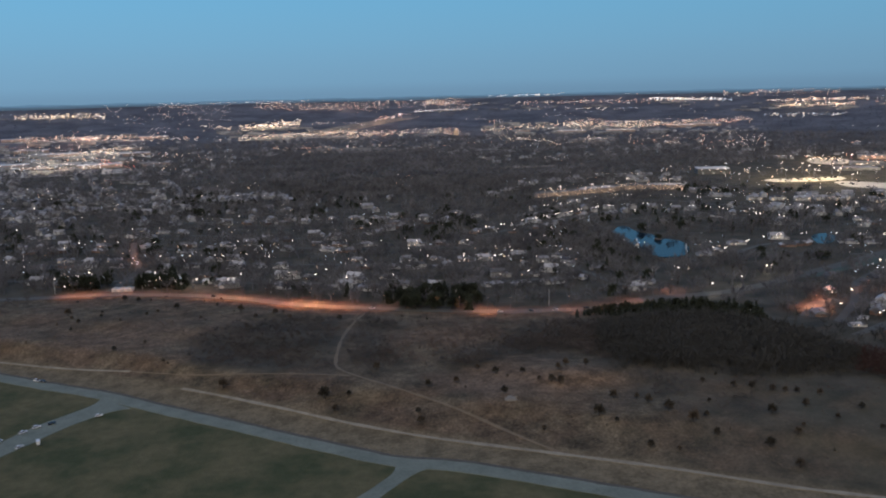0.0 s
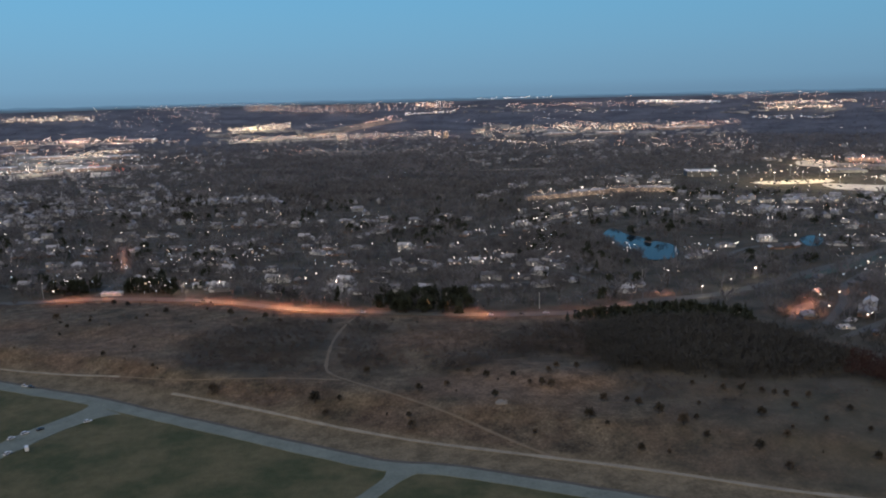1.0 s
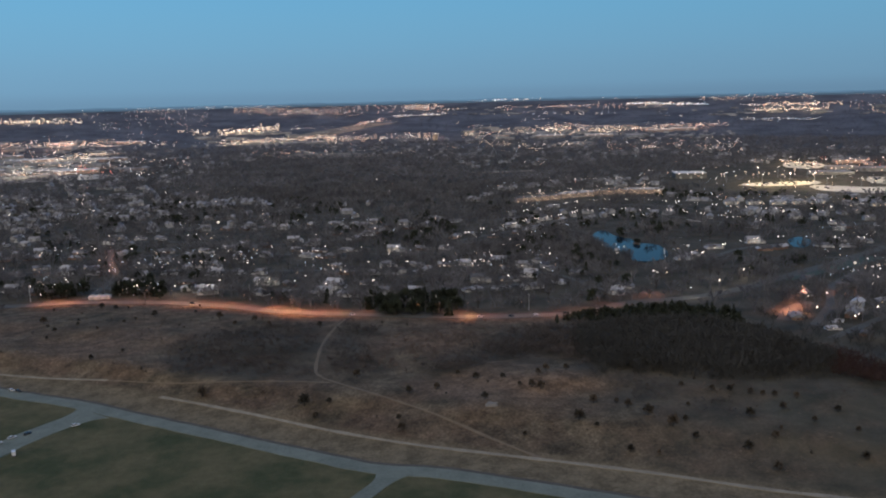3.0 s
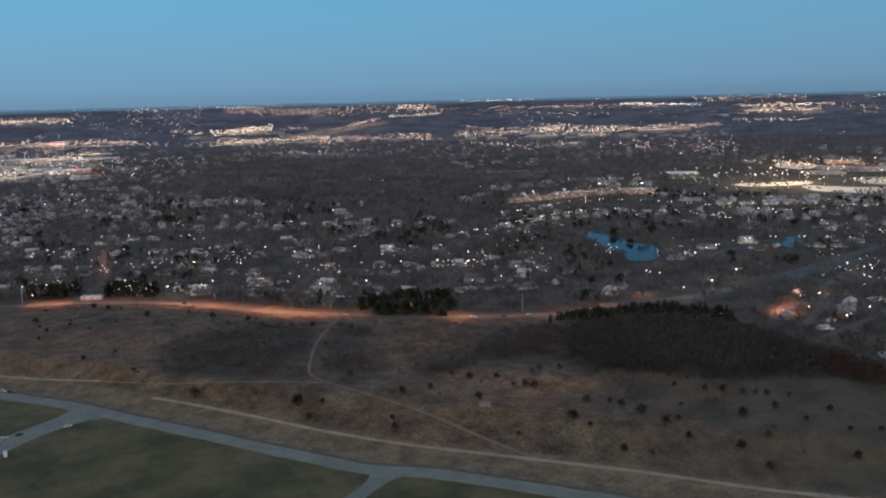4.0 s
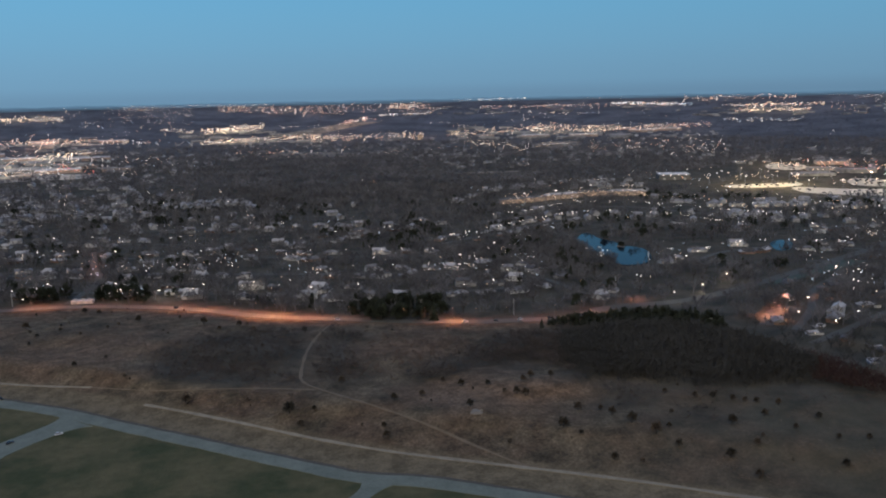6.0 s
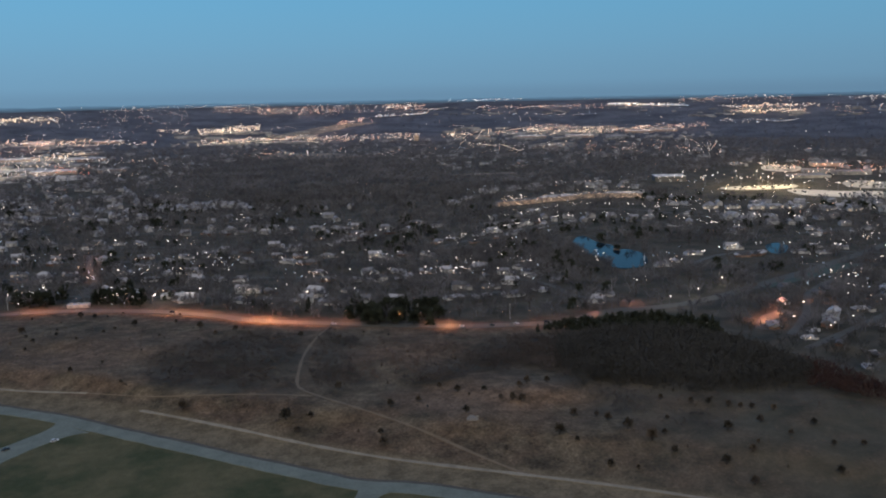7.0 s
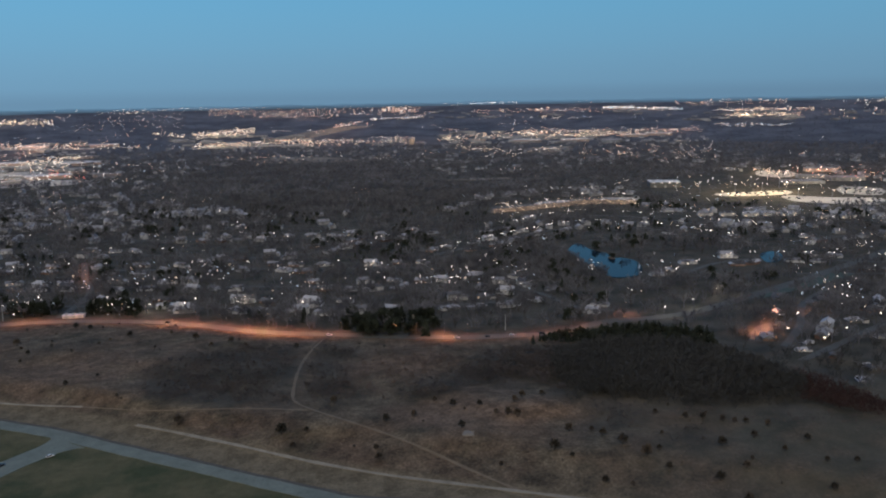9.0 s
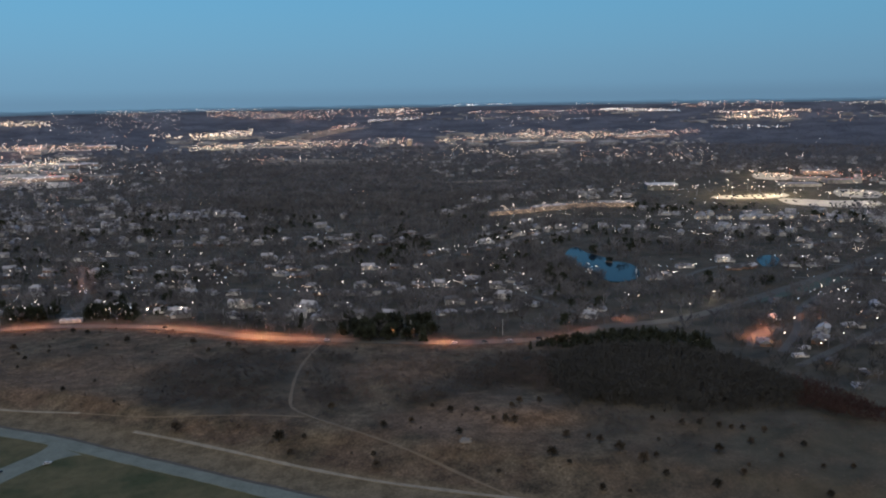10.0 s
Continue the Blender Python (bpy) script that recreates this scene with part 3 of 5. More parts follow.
def scatter(templates, x, y, h, rng, squash=None, sited=False):
    """Copies of template meshes on the land, at places of the plan (or of the built land, if sited), joined into one."""
    if not sited:
        x, y = site(x, y)
    z = height(x, y)
    turn = rng.uniform(0, 2 * np.pi, len(x))
    which = rng.integers(0, len(templates), len(x))
    fat = rng.uniform(0.85, 1.25, len(x)) if squash is None else squash
    Vs, Fs, n = [], [], 0
    for k, (V, F) in enumerate(templates):
        sel = np.flatnonzero(which == k)
        if not len(sel):
            continue
        c, s = np.cos(turn[sel])[:, None], np.sin(turn[sel])[:, None]
        hh = h[sel][:, None]
        ff = hh * fat[sel][:, None]
        P = np.stack([(V[:, 0] * c - V[:, 1] * s) * ff + x[sel][:, None], (V[:, 0] * s + V[:, 1] * c) * ff + y[sel][:, None], V[:, 2] * hh + z[sel][:, None]], -1)
        Fk = F[None] + (np.arange(len(sel)) * len(V))[:, None, None] + n
        Vs.append(P.reshape(-1, 3))
        Fs.append(Fk.reshape(-1, 3))
        n += P.shape[0] * P.shape[1]
    return np.vstack(Vs), np.vstack(Fs)


# ---------------------------------------------------------------- streets of the town
STREETS_WEST = [
    [(-588, 819), (-420, 812), (-252, 792), (-98, 767), (56, 763), (126, 784)],
    [(-616, 910), (-462, 896), (-280, 879), (-84, 857), (56, 848)],
    [(-672, 1001), (-490, 987), (-308, 973), (-126, 955), (28, 941)],
    [(-728, 1106), (-560, 1095), (-350, 1075), (-161, 1029), (-69, 1113), (42, 1203)],
    [(-784, 1218), (-588, 1207), (-420, 1190), (-210, 1173), (-71, 1165)],
    [(-840, 1337), (-630, 1323), (-448, 1309), (-238, 1291), (-98, 1281)],
    [(-924, 1484), (-700, 1463), (-490, 1449), (-280, 1428)],
    [(-1008, 1638), (-784, 1624), (-560, 1610), (-350, 1596)],
]
STREETS_EAST = [
    [(40, 1018), (72, 1050), (105, 1079), (144, 1123), (190, 1165), (243, 1203), (290, 1213), (350, 1180), (381, 1148), (420, 1087), (450, 1050)],
    [(100, 1190), (133, 1213), (185, 1240), (208, 1274), (267, 1318), (345, 1310), (412, 1245), (447, 1208), (492, 1167), (560, 1130)],
    [(279, 840), (344, 909), (406, 935), (476, 924), (560, 896)],
    [(84, 840), (133, 801), (158, 742), (202, 717)],
    [(291, 602), (330, 658), (367, 728), (420, 784)],
    [(287, 567), (350, 616), (420, 672), (504, 756)],
    [(462, 1120), (560, 1162), (658, 1190), (784, 1190)],
    [(504, 1043), (616, 1078), (728, 1064)],
    [(420, 854), (532, 840), (630, 868)],
    [(28, 896), (98, 896), (154, 875)],
]
STREETS = STREETS_WEST + STREETS_EAST
for line in STREETS:
    ribbon("road_street", line, 6.5, M["street"], "narrow residential street between houses and bare trees", "road", 0.1 + 0.01 * (STREETS.index(line) % 5), step=12)

LOTS = [[(607, 1572), (680, 1578), (755, 1590), (726, 1527), (605, 1525)], [(716, 1519), (781, 1468), (859, 1443), (811, 1362), (709, 1407), (694, 1460)],
        [(886, 1635), (944, 1589), (887, 1491), (833, 1532)], [(878, 2006), (942, 1956), (877, 1838), (826, 1880)], [(-1064, 1988), (-784, 2058), (-840, 2184), (-1148, 2128)], [(-1250, 2250), (-1000, 2350), (-1060, 2480), (-1330, 2380)],
        [(-1190, 2640), (-1010, 2780), (-1090, 2930), (-1300, 2790)]]
LOT_STRIPS = [[(-1950, 3700), (-1620, 3690), (-1300, 3660)], [(-1120, 4580), (-1000, 4720), (-900, 4950)], [(-860, 3500), (-620, 3610), (-400, 3700)], [(380, 3980), (640, 4000), (900, 3900)]]
for lot in LOTS:
    pts = smooth(lot, 40, True)
    lx, ly = site(pts[:, 0], pts[:, 1])
    lb = slab(lx, ly, float(np.max(height(lx, ly))) + 0.15, 6.0)
    lme = bpy.data.meshes.new("pavement_lot")
    lb.to_mesh(lme)
    lb.free()
    lme.materials.append(M["concrete"])
    tagged(new("pavement_lot", lme), "broad pale concrete car park under floodlights", "car park", kind="structure")


for line in LOT_STRIPS:
    ribbon("pavement_forecourt", line, 90, M["concrete"], "long pale forecourts lit by many lamps", "car park", 0.8, step=40)
ribbon("pavement_yard", RED_YARD, 13.0, M["street"], "asphalt yard lit red-orange by a street lamp", "yard", 0.16)
ribbon("ground_meadow", MEADOW, 20.0, M["meadow"], "dull green meadow along a creek", "meadow", 0.14)

# Pale dry fields among the far woods, and the long airfield. The third plot stands in for a row of small pale roofs.
FIELDS = [[(-430, 2620), (-150, 2600), (-160, 2740), (-300, 2830), (-440, 2780)], [(430, 2860), (560, 2850), (640, 3130), (500, 3100)], [(120, 1930), (250, 1945), (250, 1985), (115, 1965)]]
for ground_plan in FIELDS:
    pts = smooth(ground_plan, 40, True)
    fx_, fy_ = site(pts[:, 0], pts[:, 1])
    fme = bpy.data.meshes.new("ground_field")
    fb_ = slab(fx_, fy_, float(np.max(height(fx_, fy_))) + 0.2, 6.0)
    fb_.to_mesh(fme)
    fb_.free()
    fme.materials.append(M["dry_grass"])
    tagged(new("ground_field", fme), "pale flat plot in dry grass colour among dark woods", "field", kind="structure")
ribbon("ground_airfield", [(-590, 4000), (-500, 4700), (-400, 5400), (-290, 6000)], 210, M["dry_grass"], "long pale airfield among the lights of the town", "airfield", 1.0, step=60)


# ---------------------------------------------------------------- houses
def window(parent, x, y, z, face, w=1.2, h=1.3, lit=False):
    """A window with frame and pane, on a wall that looks along face ('x-', 'x+', 'y-', 'y+')."""
    s = 1 if face[1] == "+" else -1
    fr, pn = bmesh.new(), bmesh.new()
    if face[0] == "y":
        box(fr, x - w / 2, x + w / 2, y - 0.05, y + 0.05, z - h / 2, z + h / 2)
        box(pn, x - w / 2 + 0.09, x + w / 2 - 0.09, y + s * 0.055 - 0.02, y + s * 0.055 + 0.02, z - h / 2 + 0.09, z + h / 2 - 0.09)
    else:
        box(fr, x - 0.05, x + 0.05, y - w / 2, y + w / 2, z - h / 2, z + h / 2)
        box(pn, x + s * 0.055 - 0.02, x + s * 0.055 + 0.02, y - w / 2 + 0.09, y + w / 2 - 0.09, z - h / 2 + 0.09, z + h / 2 - 0.09)
    f = part("window", fr, M["pale_pole"], parent)
    part("pane", pn, M["window_lit"] if lit else M["glass"], f, "lit warm pane" if lit else "")


def lamp_ball(r):
    b = bmesh.new()
    bmesh.ops.create_icosphere(b, subdivisions=1, radius=r)
    return b


def house_maker(kind, seed):
    def make(m):
        rng = random.Random(seed)
        two = kind in (1, 4, 6)
        L, D, Hh = rng.uniform(12, 17), rng.uniform(8, 10), 5.6 if two else 3.0
        wall_m = M["brick"] if kind in (3, 7) else M["wall"]
        what = ("two-storey" if two else "single-storey") + (" brick" if kind in (3, 7) else " pale siding")
        lit = kind % 2 == 0
        t = thing("house", what + " house with shingle roof" + (", lit windows" if lit else ", dark windows"), "house", "houses of the suburb", m)
        wb = boxed(-L / 2, L / 2, -D / 2, D / 2, -0.6, Hh)
        hip = D / 2 if kind in (2, 5) else 0.0
        rise = rng.uniform(2.2, 3.2)
        if not hip:
            for sx in (-L / 2 + 0.1, L / 2 - 0.1):
                f = [wb.verts.new(c) for c in ((sx - 0.1, -D / 2, Hh), (sx - 0.1, D / 2, Hh), (sx - 0.1, 0, Hh + rise - 0.15),
                                               (sx + 0.1, -D / 2, Hh), (sx + 0.1, D / 2, Hh), (sx + 0.1, 0, Hh + rise - 0.15))]
                for q in ((0, 1, 2), (5, 4, 3), (0, 2, 5, 3), (1, 4, 5, 2)):
                    wb.faces.new([f[i] for i in q])
        part("wall", wb, wall_m, t)
        rb = prism(bmesh.new(), -L / 2 - 0.5, L / 2 + 0.5, -D / 2 - 0.6, D / 2 + 0.6, Hh + 0.1, rise + 0.2, hip)
        part("roof", rb, M["roof"], t)
        gx0 = L / 2 - 0.4
        part("garage", boxed(gx0, gx0 + 6.2, -D / 2 - 2.2, D / 2 - 2.5, -0.6, 2.8), wall_m, t)
        gr = prism(bmesh.new(), -D / 2 - 2.7, D / 2 - 2.0, gx0 - 0.3, gx0 + 6.7, 2.88, 1.9)
        bmesh.ops.rotate(gr, verts=gr.verts, cent=(0, 0, 0), matrix=Matrix.Rotation(radians(-90), 3, "Z"))
        bmesh.ops.rotate(gr, verts=gr.verts, cent=(0, 0, 0), matrix=Matrix.Rotation(radians(180), 3, "Z"))
        for v in gr.verts:
            v.co.x = abs(v.co.x)
        part("garage_roof", gr, M["roof"], t)
        part("garage_door", boxed(gx0 + 0.7, gx0 + 5.5, -D / 2 - 2.26, -D / 2 - 2.15, 0.0, 2.2), M["pale_pole"], t)
        part("door", boxed(-0.5, 0.5, -D / 2 - 0.06, -D / 2 + 0.06, 0.0, 2.05), M["door"], t)
        part("chimney", boxed(-L / 4 - 0.4, -L / 4 + 0.4, 0.5, 1.3, Hh, Hh + rise + 1.1), M["brick"], t)
        for fl in range(2 if two else 1):
            zc = 1.6 + 2.7 * fl
            for i, wx in enumerate((-L * 0.36, -L * 0.17, L * 0.2)):
                window(t, wx, -D / 2, zc, "y-", lit=lit and (i + fl) % 3 == 0)
                if i == 0:
                    window(t, wx, D / 2, zc, "y+", lit=False)
            window(t, -L / 2, 0.0, zc, "x-", lit=lit and fl == 0 and kind == 4)
        if kind not in (5,):
            lp = lamp_ball(0.42)
            bmesh.ops.translate(lp, verts=lp.verts, vec=(0.95, -D / 2 - 0.45, 2.35))
            part("porch_light", lp, M["white"] if kind % 3 else M["warm"], t, "glowing porch lamp")
        return t
    return make


houses = Repeats({k: house_maker(k, 40 + k) for k in range(8)})
hr = np.random.default_rng(5)
slots = []
ALL_ROADS = [AVENUE, SIDE_STREET] + STREETS
for li, line in enumerate(STREETS + [AVENUE[3:8], SIDE_STREET[1:]]):
    p = smooth(line, 4)
    run = np.concatenate([[0], np.cumsum(np.linalg.norm(np.diff(p, axis=0), axis=1))])
    far_street = np.hypot(*p.mean(0)) > 1100
    for side in (-1, 1):
        if li == len(STREETS) and side == -1:
            continue
        s = hr.uniform(5, 20)
        while s < run[-1]:
            i = int(np.searchsorted(run, s))
            i = min(max(i, 1), len(p) - 2)
            d = p[i + 1] - p[i - 1]
            d /= np.linalg.norm(d)
            off = np.array([-d[1], d[0]]) * side * hr.uniform(13, 24)
            q = p[i] + off
            slots.append((q[0], q[1], math.degrees(math.atan2(d[1], d[0])) + (0 if side > 0 else 180) + hr.uniform(-38, 38)))
            s += hr.uniform(23, 32)
placed = []
for q in slots:
    X, Y = q[0], q[1]
    if inside(np.array([X]), np.array([Y]), pond_rows)[0] or away(X, Y, POND + POND[:1]) < 18 or abs(math.degrees(math.atan2(X, Y))) > 34:
        continue
    if min(float(away(X, Y, r)) for r in ALL_ROADS) < 12 or any(math.hypot(X - a, Y - b) < 19 for a, b, *_ in placed):
        continue
    if Y < np.interp(X, [p[0] for p in AVENUE], [p[1] for p in AVENUE]) + 27 and X < 240:
        continue
    if math.hypot(X - 300, Y - 648) < 30 or away(X, Y, SMALL_POND + SMALL_POND[:1]) < 14 or away(X, Y, MEADOW) < 20:
        continue
    if any(inside(np.array([X]), np.array([Y]), lot)[0] for lot in LOTS) or hr.uniform() < (0.6 if X > 240 and Y < 800 else 0.12 if 1020 < Y < 1280 and -190 < X < 110 else 0.4):
        continue
    placed.append(q)
placed.sort(key=lambda q: math.hypot(q[0], q[1]))
near_houses = placed[:195]
near_houses += [(-209, 773, 186), (-150, 798, 174), (-92, 770, 182), (152, 806, 175), (74, 868, 190), (304, 518, 80), (314, 574, 60), (298, 590, 10), (326, 545, 100)]
for X, Y, turn in near_houses:
    houses.add(int(hr.integers(0, 8)), put(X, Y, turn, 0, hr.uniform(0.78, 1.0) if Y > 620 else 0.55))

# Houses farther out: bodies and roofs, too many to count.
hv, hf, rv, rf = [], [], [], []


def block(V, F, x, y, z, L, D, h0, turn, roofed):
    c, s = math.cos(turn), math.sin(turn)
    n = len(V)
    prof = [(-L / 2, -D / 2), (L / 2, -D / 2), (L / 2, D / 2), (-L / 2, D / 2)]
    for zz in (z - 0.8, z + h0):
        V += [(x + a * c - b * s, y + a * s + b * c, zz) for a, b in prof]
    F += [(n, n + 1, n + 5), (n, n + 5, n + 4), (n + 1, n + 2, n + 6), (n + 1, n + 6, n + 5), (n + 2, n + 3, n + 7), (n + 2, n + 7, n + 6),
          (n + 3, n, n + 4), (n + 3, n + 4, n + 7), (n + 4, n + 5, n + 6), (n + 4, n + 6, n + 7)]
    if roofed is not None:
        RV, RF = roofed
        k = len(RV)
        e = 1.08
        RV += [(x + a * e * c - b * e * s, y + a * e * s + b * e * c, z + h0 + 0.05) for a, b in prof]
        RV += [(x + a * c, y + a * s, z + h0 + D * 0.32) for a in (-L / 2, L / 2)]
        RF += [(k, k + 1, k + 5), (k, k + 5, k + 4), (k + 2, k + 3, k + 4), (k + 2, k + 4, k + 5), (k + 1, k + 2, k + 5), (k + 3, k, k + 4)]


far_homes = [(q[0], q[1]) for q in placed[195:]]
for _ in range(1500):
    a, R = math.radians(hr.uniform(-33, 35)), 1 / hr.uniform(1 / 3900, 1 / 1400)
    far_homes.append((R * math.sin(a), R * math.cos(a)))
DARK_WOODS = [[(-462, 2800), (-588, 1750), (-196, 1400), (56, 1400), (140, 1582), (588, 1932), (784, 2072), (602, 2310), (168, 1960), (-84, 2520)],
              [(1092, 3080), (1064, 2660), (1400, 2380), (2100, 2800), (2800, 4200), (2100, 4480)]]
far_homes = [(X, Y) for X, Y in far_homes if not any(inside(np.array([X]), np.array([Y]), w)[0] for w in DARK_WOODS + LOTS)
             and not (460 < X < 1010 and 1340 < Y < 1990) and not (126 < X < 420 and 1340 < Y < 1550)]
for X, Y in far_homes:
    p = on_land(X, Y)
    block(hv, hf, p.x, p.y, p.z, hr.uniform(12, 20), hr.uniform(8, 11), hr.uniform(3, 6), hr.uniform(0, 3.14), (rv, rf))
stuff("distant_houses", hv, hf, M["far_wall"], "small pale houses scattered among distant bare trees", "houses")
stuff("distant_roofs", rv, rf, M["far_shingle"], "grey shingle roofs of distant houses", "roofs")


# ---------------------------------------------------------------- street lamps, poles
def street_lamp_maker(material, tone, tall=8.5, reach=1.6):
    def make(m):
        t = thing("street_lamp", "tall steel street lamp glowing " + tone, "street lamp", "street lamps", m)
        part("pole", rod(bmesh.new(), (0, 0, -0.5), (0, 0, tall), 0.11, 0.07), M["dark_metal"], t)
        part("arm", rod(bmesh.new(), (0, 0, tall - 0.1), (0, -reach, tall + 0.25), 0.06, 0.045, 6), M["dark_metal"], t)
        head = part("head", boxed(-0.2, 0.2, -reach - 0.7, -reach + 0.2, tall + 0.18, tall + 0.36, 0.04), M["grey_metal"], t)
        lens = bmesh.new()
        bmesh.ops.create_icosphere(lens, subdivisions=2, radius=0.22 if tone == "orange" else 0.48, matrix=Matrix.Translation((0, -reach - 0.3, tall + 0.05)) @ Matrix.Diagonal((0.9, 1.2, 0.8, 1)))
        part("lens", lens, material, head, "glowing lens")
        return t
    return make


lamps = Repeats({"warm": street_lamp_maker(M["lens"], "warm white"), "white": street_lamp_maker(M["lens"], "white"),
                 "orange": street_lamp_maker(M["lens_orange"], "orange", 11.0, 4.6), "cool": street_lamp_maker(M["cool"], "bluish white")})
lr = np.random.default_rng(9)
for li, line in enumerate(STREETS):
    p = smooth(line, 4)
    run = np.concatenate([[0], np.cumsum(np.linalg.norm(np.diff(p, axis=0), axis=1))])
    rich = li in (8, 9, 10)
    s = lr.uniform(5, 40)
    while s < run[-1]:
        i = min(max(int(np.searchsorted(run, s)), 1), len(p) - 2)
        d = p[i + 1] - p[i - 1]
        d /= np.linalg.norm(d)
        q = p[i] + np.array([-d[1], d[0]]) * 4.6
        if abs(math.degrees(math.atan2(q[0], q[1]))) < 34 and away(q[0], q[1], AVENUE) > 8:
            tone = ("white", "warm", "white", "cool", "white", "orange")[int(lr.integers(0, 6))]
            lamps.add(tone, put(q[0], q[1], math.degrees(math.atan2(d[1], d[0]))))
            if rich:
                lamps.add("white", put(q[0] + 6 * d[0], q[1] + 6 * d[1], math.degrees(math.atan2(d[1], d[0]))))
        s += lr.uniform(20, 34) if rich else lr.uniform(35, 75)

# Lamps whose light is seen on the road, strongest in four stretches of the avenue.
def road_lamp(X, Y, watts):
    lamps.add("orange", put(X, Y, 0))
    bulb = bpy.data.lights.new("bulb", "SPOT")
    bulb.spot_size, bulb.spot_blend = radians(165), 1.0
    bulb.energy, bulb.color, bulb.shadow_soft_size = watts, (1.0, 0.36, 0.19), 0.5
    p = on_land(X, Y)
    new("bulb", bulb).location = (p.x, p.y - 4.9, p.z + 10.4)


way = smooth(AVENUE, 1.0)
gone, spacing = -9.0, 30.0
for i in range(len(way)):
    X, Y = way[i]
    s_ = float(np.linalg.norm(way[i] - way[i - 1])) if i else 0.0
    gone += s_
    if gone > spacing and -345 < X < 168:
        gone, spacing = 0.0, float(lr.uniform(17, 27))
        power = sum(w * math.exp(-(((X - c) / d) ** 2)) for c, d, w in ((-335, 24, 0.5), (-197, 26, 1.0), (-122, 22, 1.5), (-90, 30, 0.3), (34, 10, 0.9), (128, 30, 0.3)))
        road_lamp(X, Y + 7.0, (6000 if X < -30 else 2600) + 24000 * power)
for X, Y, watts in ((-333, 880, 5500), (-343, 905, 6500), (-353, 930, 8500), (-363, 955, 7500), (-374, 985, 5500), (-388, 1020, 4000),
                    (292, 647, 34000), (308, 668, 16000), (320, 690, 7000), (196, 714, 9000), (362, 705, 7000)):
    road_lamp(X, Y, watts)


# Bright lamps over the yards beside the avenue.
for X, Y, watts in ((-236, 768, 2600), (-205, 770, 2200), (-152, 788, 2200), (-94, 760, 1800), (228, 700, 2200), (262, 726, 2200), (300, 768, 2600)):
    lamps.add("white", put(X, Y, 0))
    bulb = bpy.data.lights.new("bulb", "POINT")
    bulb.energy, bulb.color, bulb.shadow_soft_size = watts, (1.0, 0.86, 0.7), 0.5
    p = on_land(X, Y)
    new("bulb", bulb).location = (p.x, p.y - 2.0, p.z + 7.6)


def floodlight_maker(m):
    t = thing("floodlight_mast", "tall steel floodlight mast glowing over the car park", "floodlight", "floodlights of the car parks", m)
    part("pole", rod(bmesh.new(), (0, 0, -1), (0, 0, 20), 0.3, 0.16), M["grey_metal"], t)
    part("crossarm", boxed(-1.6, 1.6, -0.1, 0.1, 19.7, 20.0), M["grey_metal"], t)
    for x in (-1.1, 1.1):
        b = lamp_ball(0.65)
        bmesh.ops.translate(b, verts=b.verts, vec=(x, -0.4, 19.6))
        part("lens", b, M["white"], t, "glowing floodlight")
    return t


floods = Repeats({"f": floodlight_maker})
for X, Y, watts, tone in ((635, 1550, 190000, 0), (690, 1556, 230000, 0), (740, 1562, 150000, 0), (709, 1449, 60000, 1), (765, 1437, 70000, 1), (825, 1412, 70000, 1), (889, 1570, 110000, 0),
                          (860, 1940, 150000, 0), (915, 1920, 150000, 0), (900, 1850, 80000, 2), (960, 1860, 70000, 2), (1030, 1850, 70000, 2), (576, 1709, 18000, 1), (584, 1598, 16000, 1),
                          (680, 1684, 22000, 0), (718, 1675, 22000, 0), (762, 1640, 22000, 0), (814, 1630, 22000, 1), (862, 1664, 22000, 1),
                          (-868, 2100, 80000, 1), (-1008, 2072, 90000, 1), (-1090, 2760, 130000, 0), (-1180, 2720, 90000, 1), (-960, 2120, 30000, 2),
                          (-1470, 3332, 150000, 2), (-1680, 3332, 130000, 2), (-930, 4720, 80000, 0), (-1010, 4600, 70000, 0), (-1130, 2420, 80000, 1), (-1010, 2300, 50000, 1),
                          (190, 1372, 13000, 1), (245, 1385, 13000, 1), (322, 1463, 18000, 1), (392, 1445, 18000, 1)):
    floods.add("f", put(X, Y, lr.uniform(0, 180)))
    bulb = bpy.data.lights.new("bulb", "POINT")
    bulb.energy, bulb.color, bulb.shadow_soft_size = (0.6 if X > 0 else 0.55) * watts, ((1.0, 0.76, 0.42), (1.0, 0.82, 0.6), (1.0, 0.45, 0.3))[tone], 1.0
    p = on_land(X, Y)
    new("bulb", bulb).location = (p.x, p.y, p.z + 22.0)


def utility_pole_maker(tall):
    def make(m):
        t = thing("utility_pole", "tall pale utility pole beside the lit road", "utility pole", "utility poles along the road", m)
        part("pole", rod(bmesh.new(), (0, 0, -1), (0, 0, tall), 0.24, 0.15, 10), M["pale_pole"], t)
        for k, zz in enumerate((tall - 0.6, tall - 1.8)):
            arm = part("crossarm", boxed(-1.3, 1.3, -0.07, 0.07, zz, zz + 0.16), M["timber"], t, "timber crossarm")
            for x in (-1.15, -0.5, 0.5, 1.15):
                part("insulator", rod(bmesh.new(), (x, 0, zz + 0.16), (x, 0, zz + 0.4), 0.06, 0.04, 6), M["glass"], arm)
        return t
    return make


poles = Repeats({"a": utility_pole_maker(14.0)})
for X, Y in ((-160, 735), (-85, 708), (-288, 767), (-364, 752), (7.0, 678), (189, 750), (84, 672)):
    poles.add("a", put(X, Y, 15))


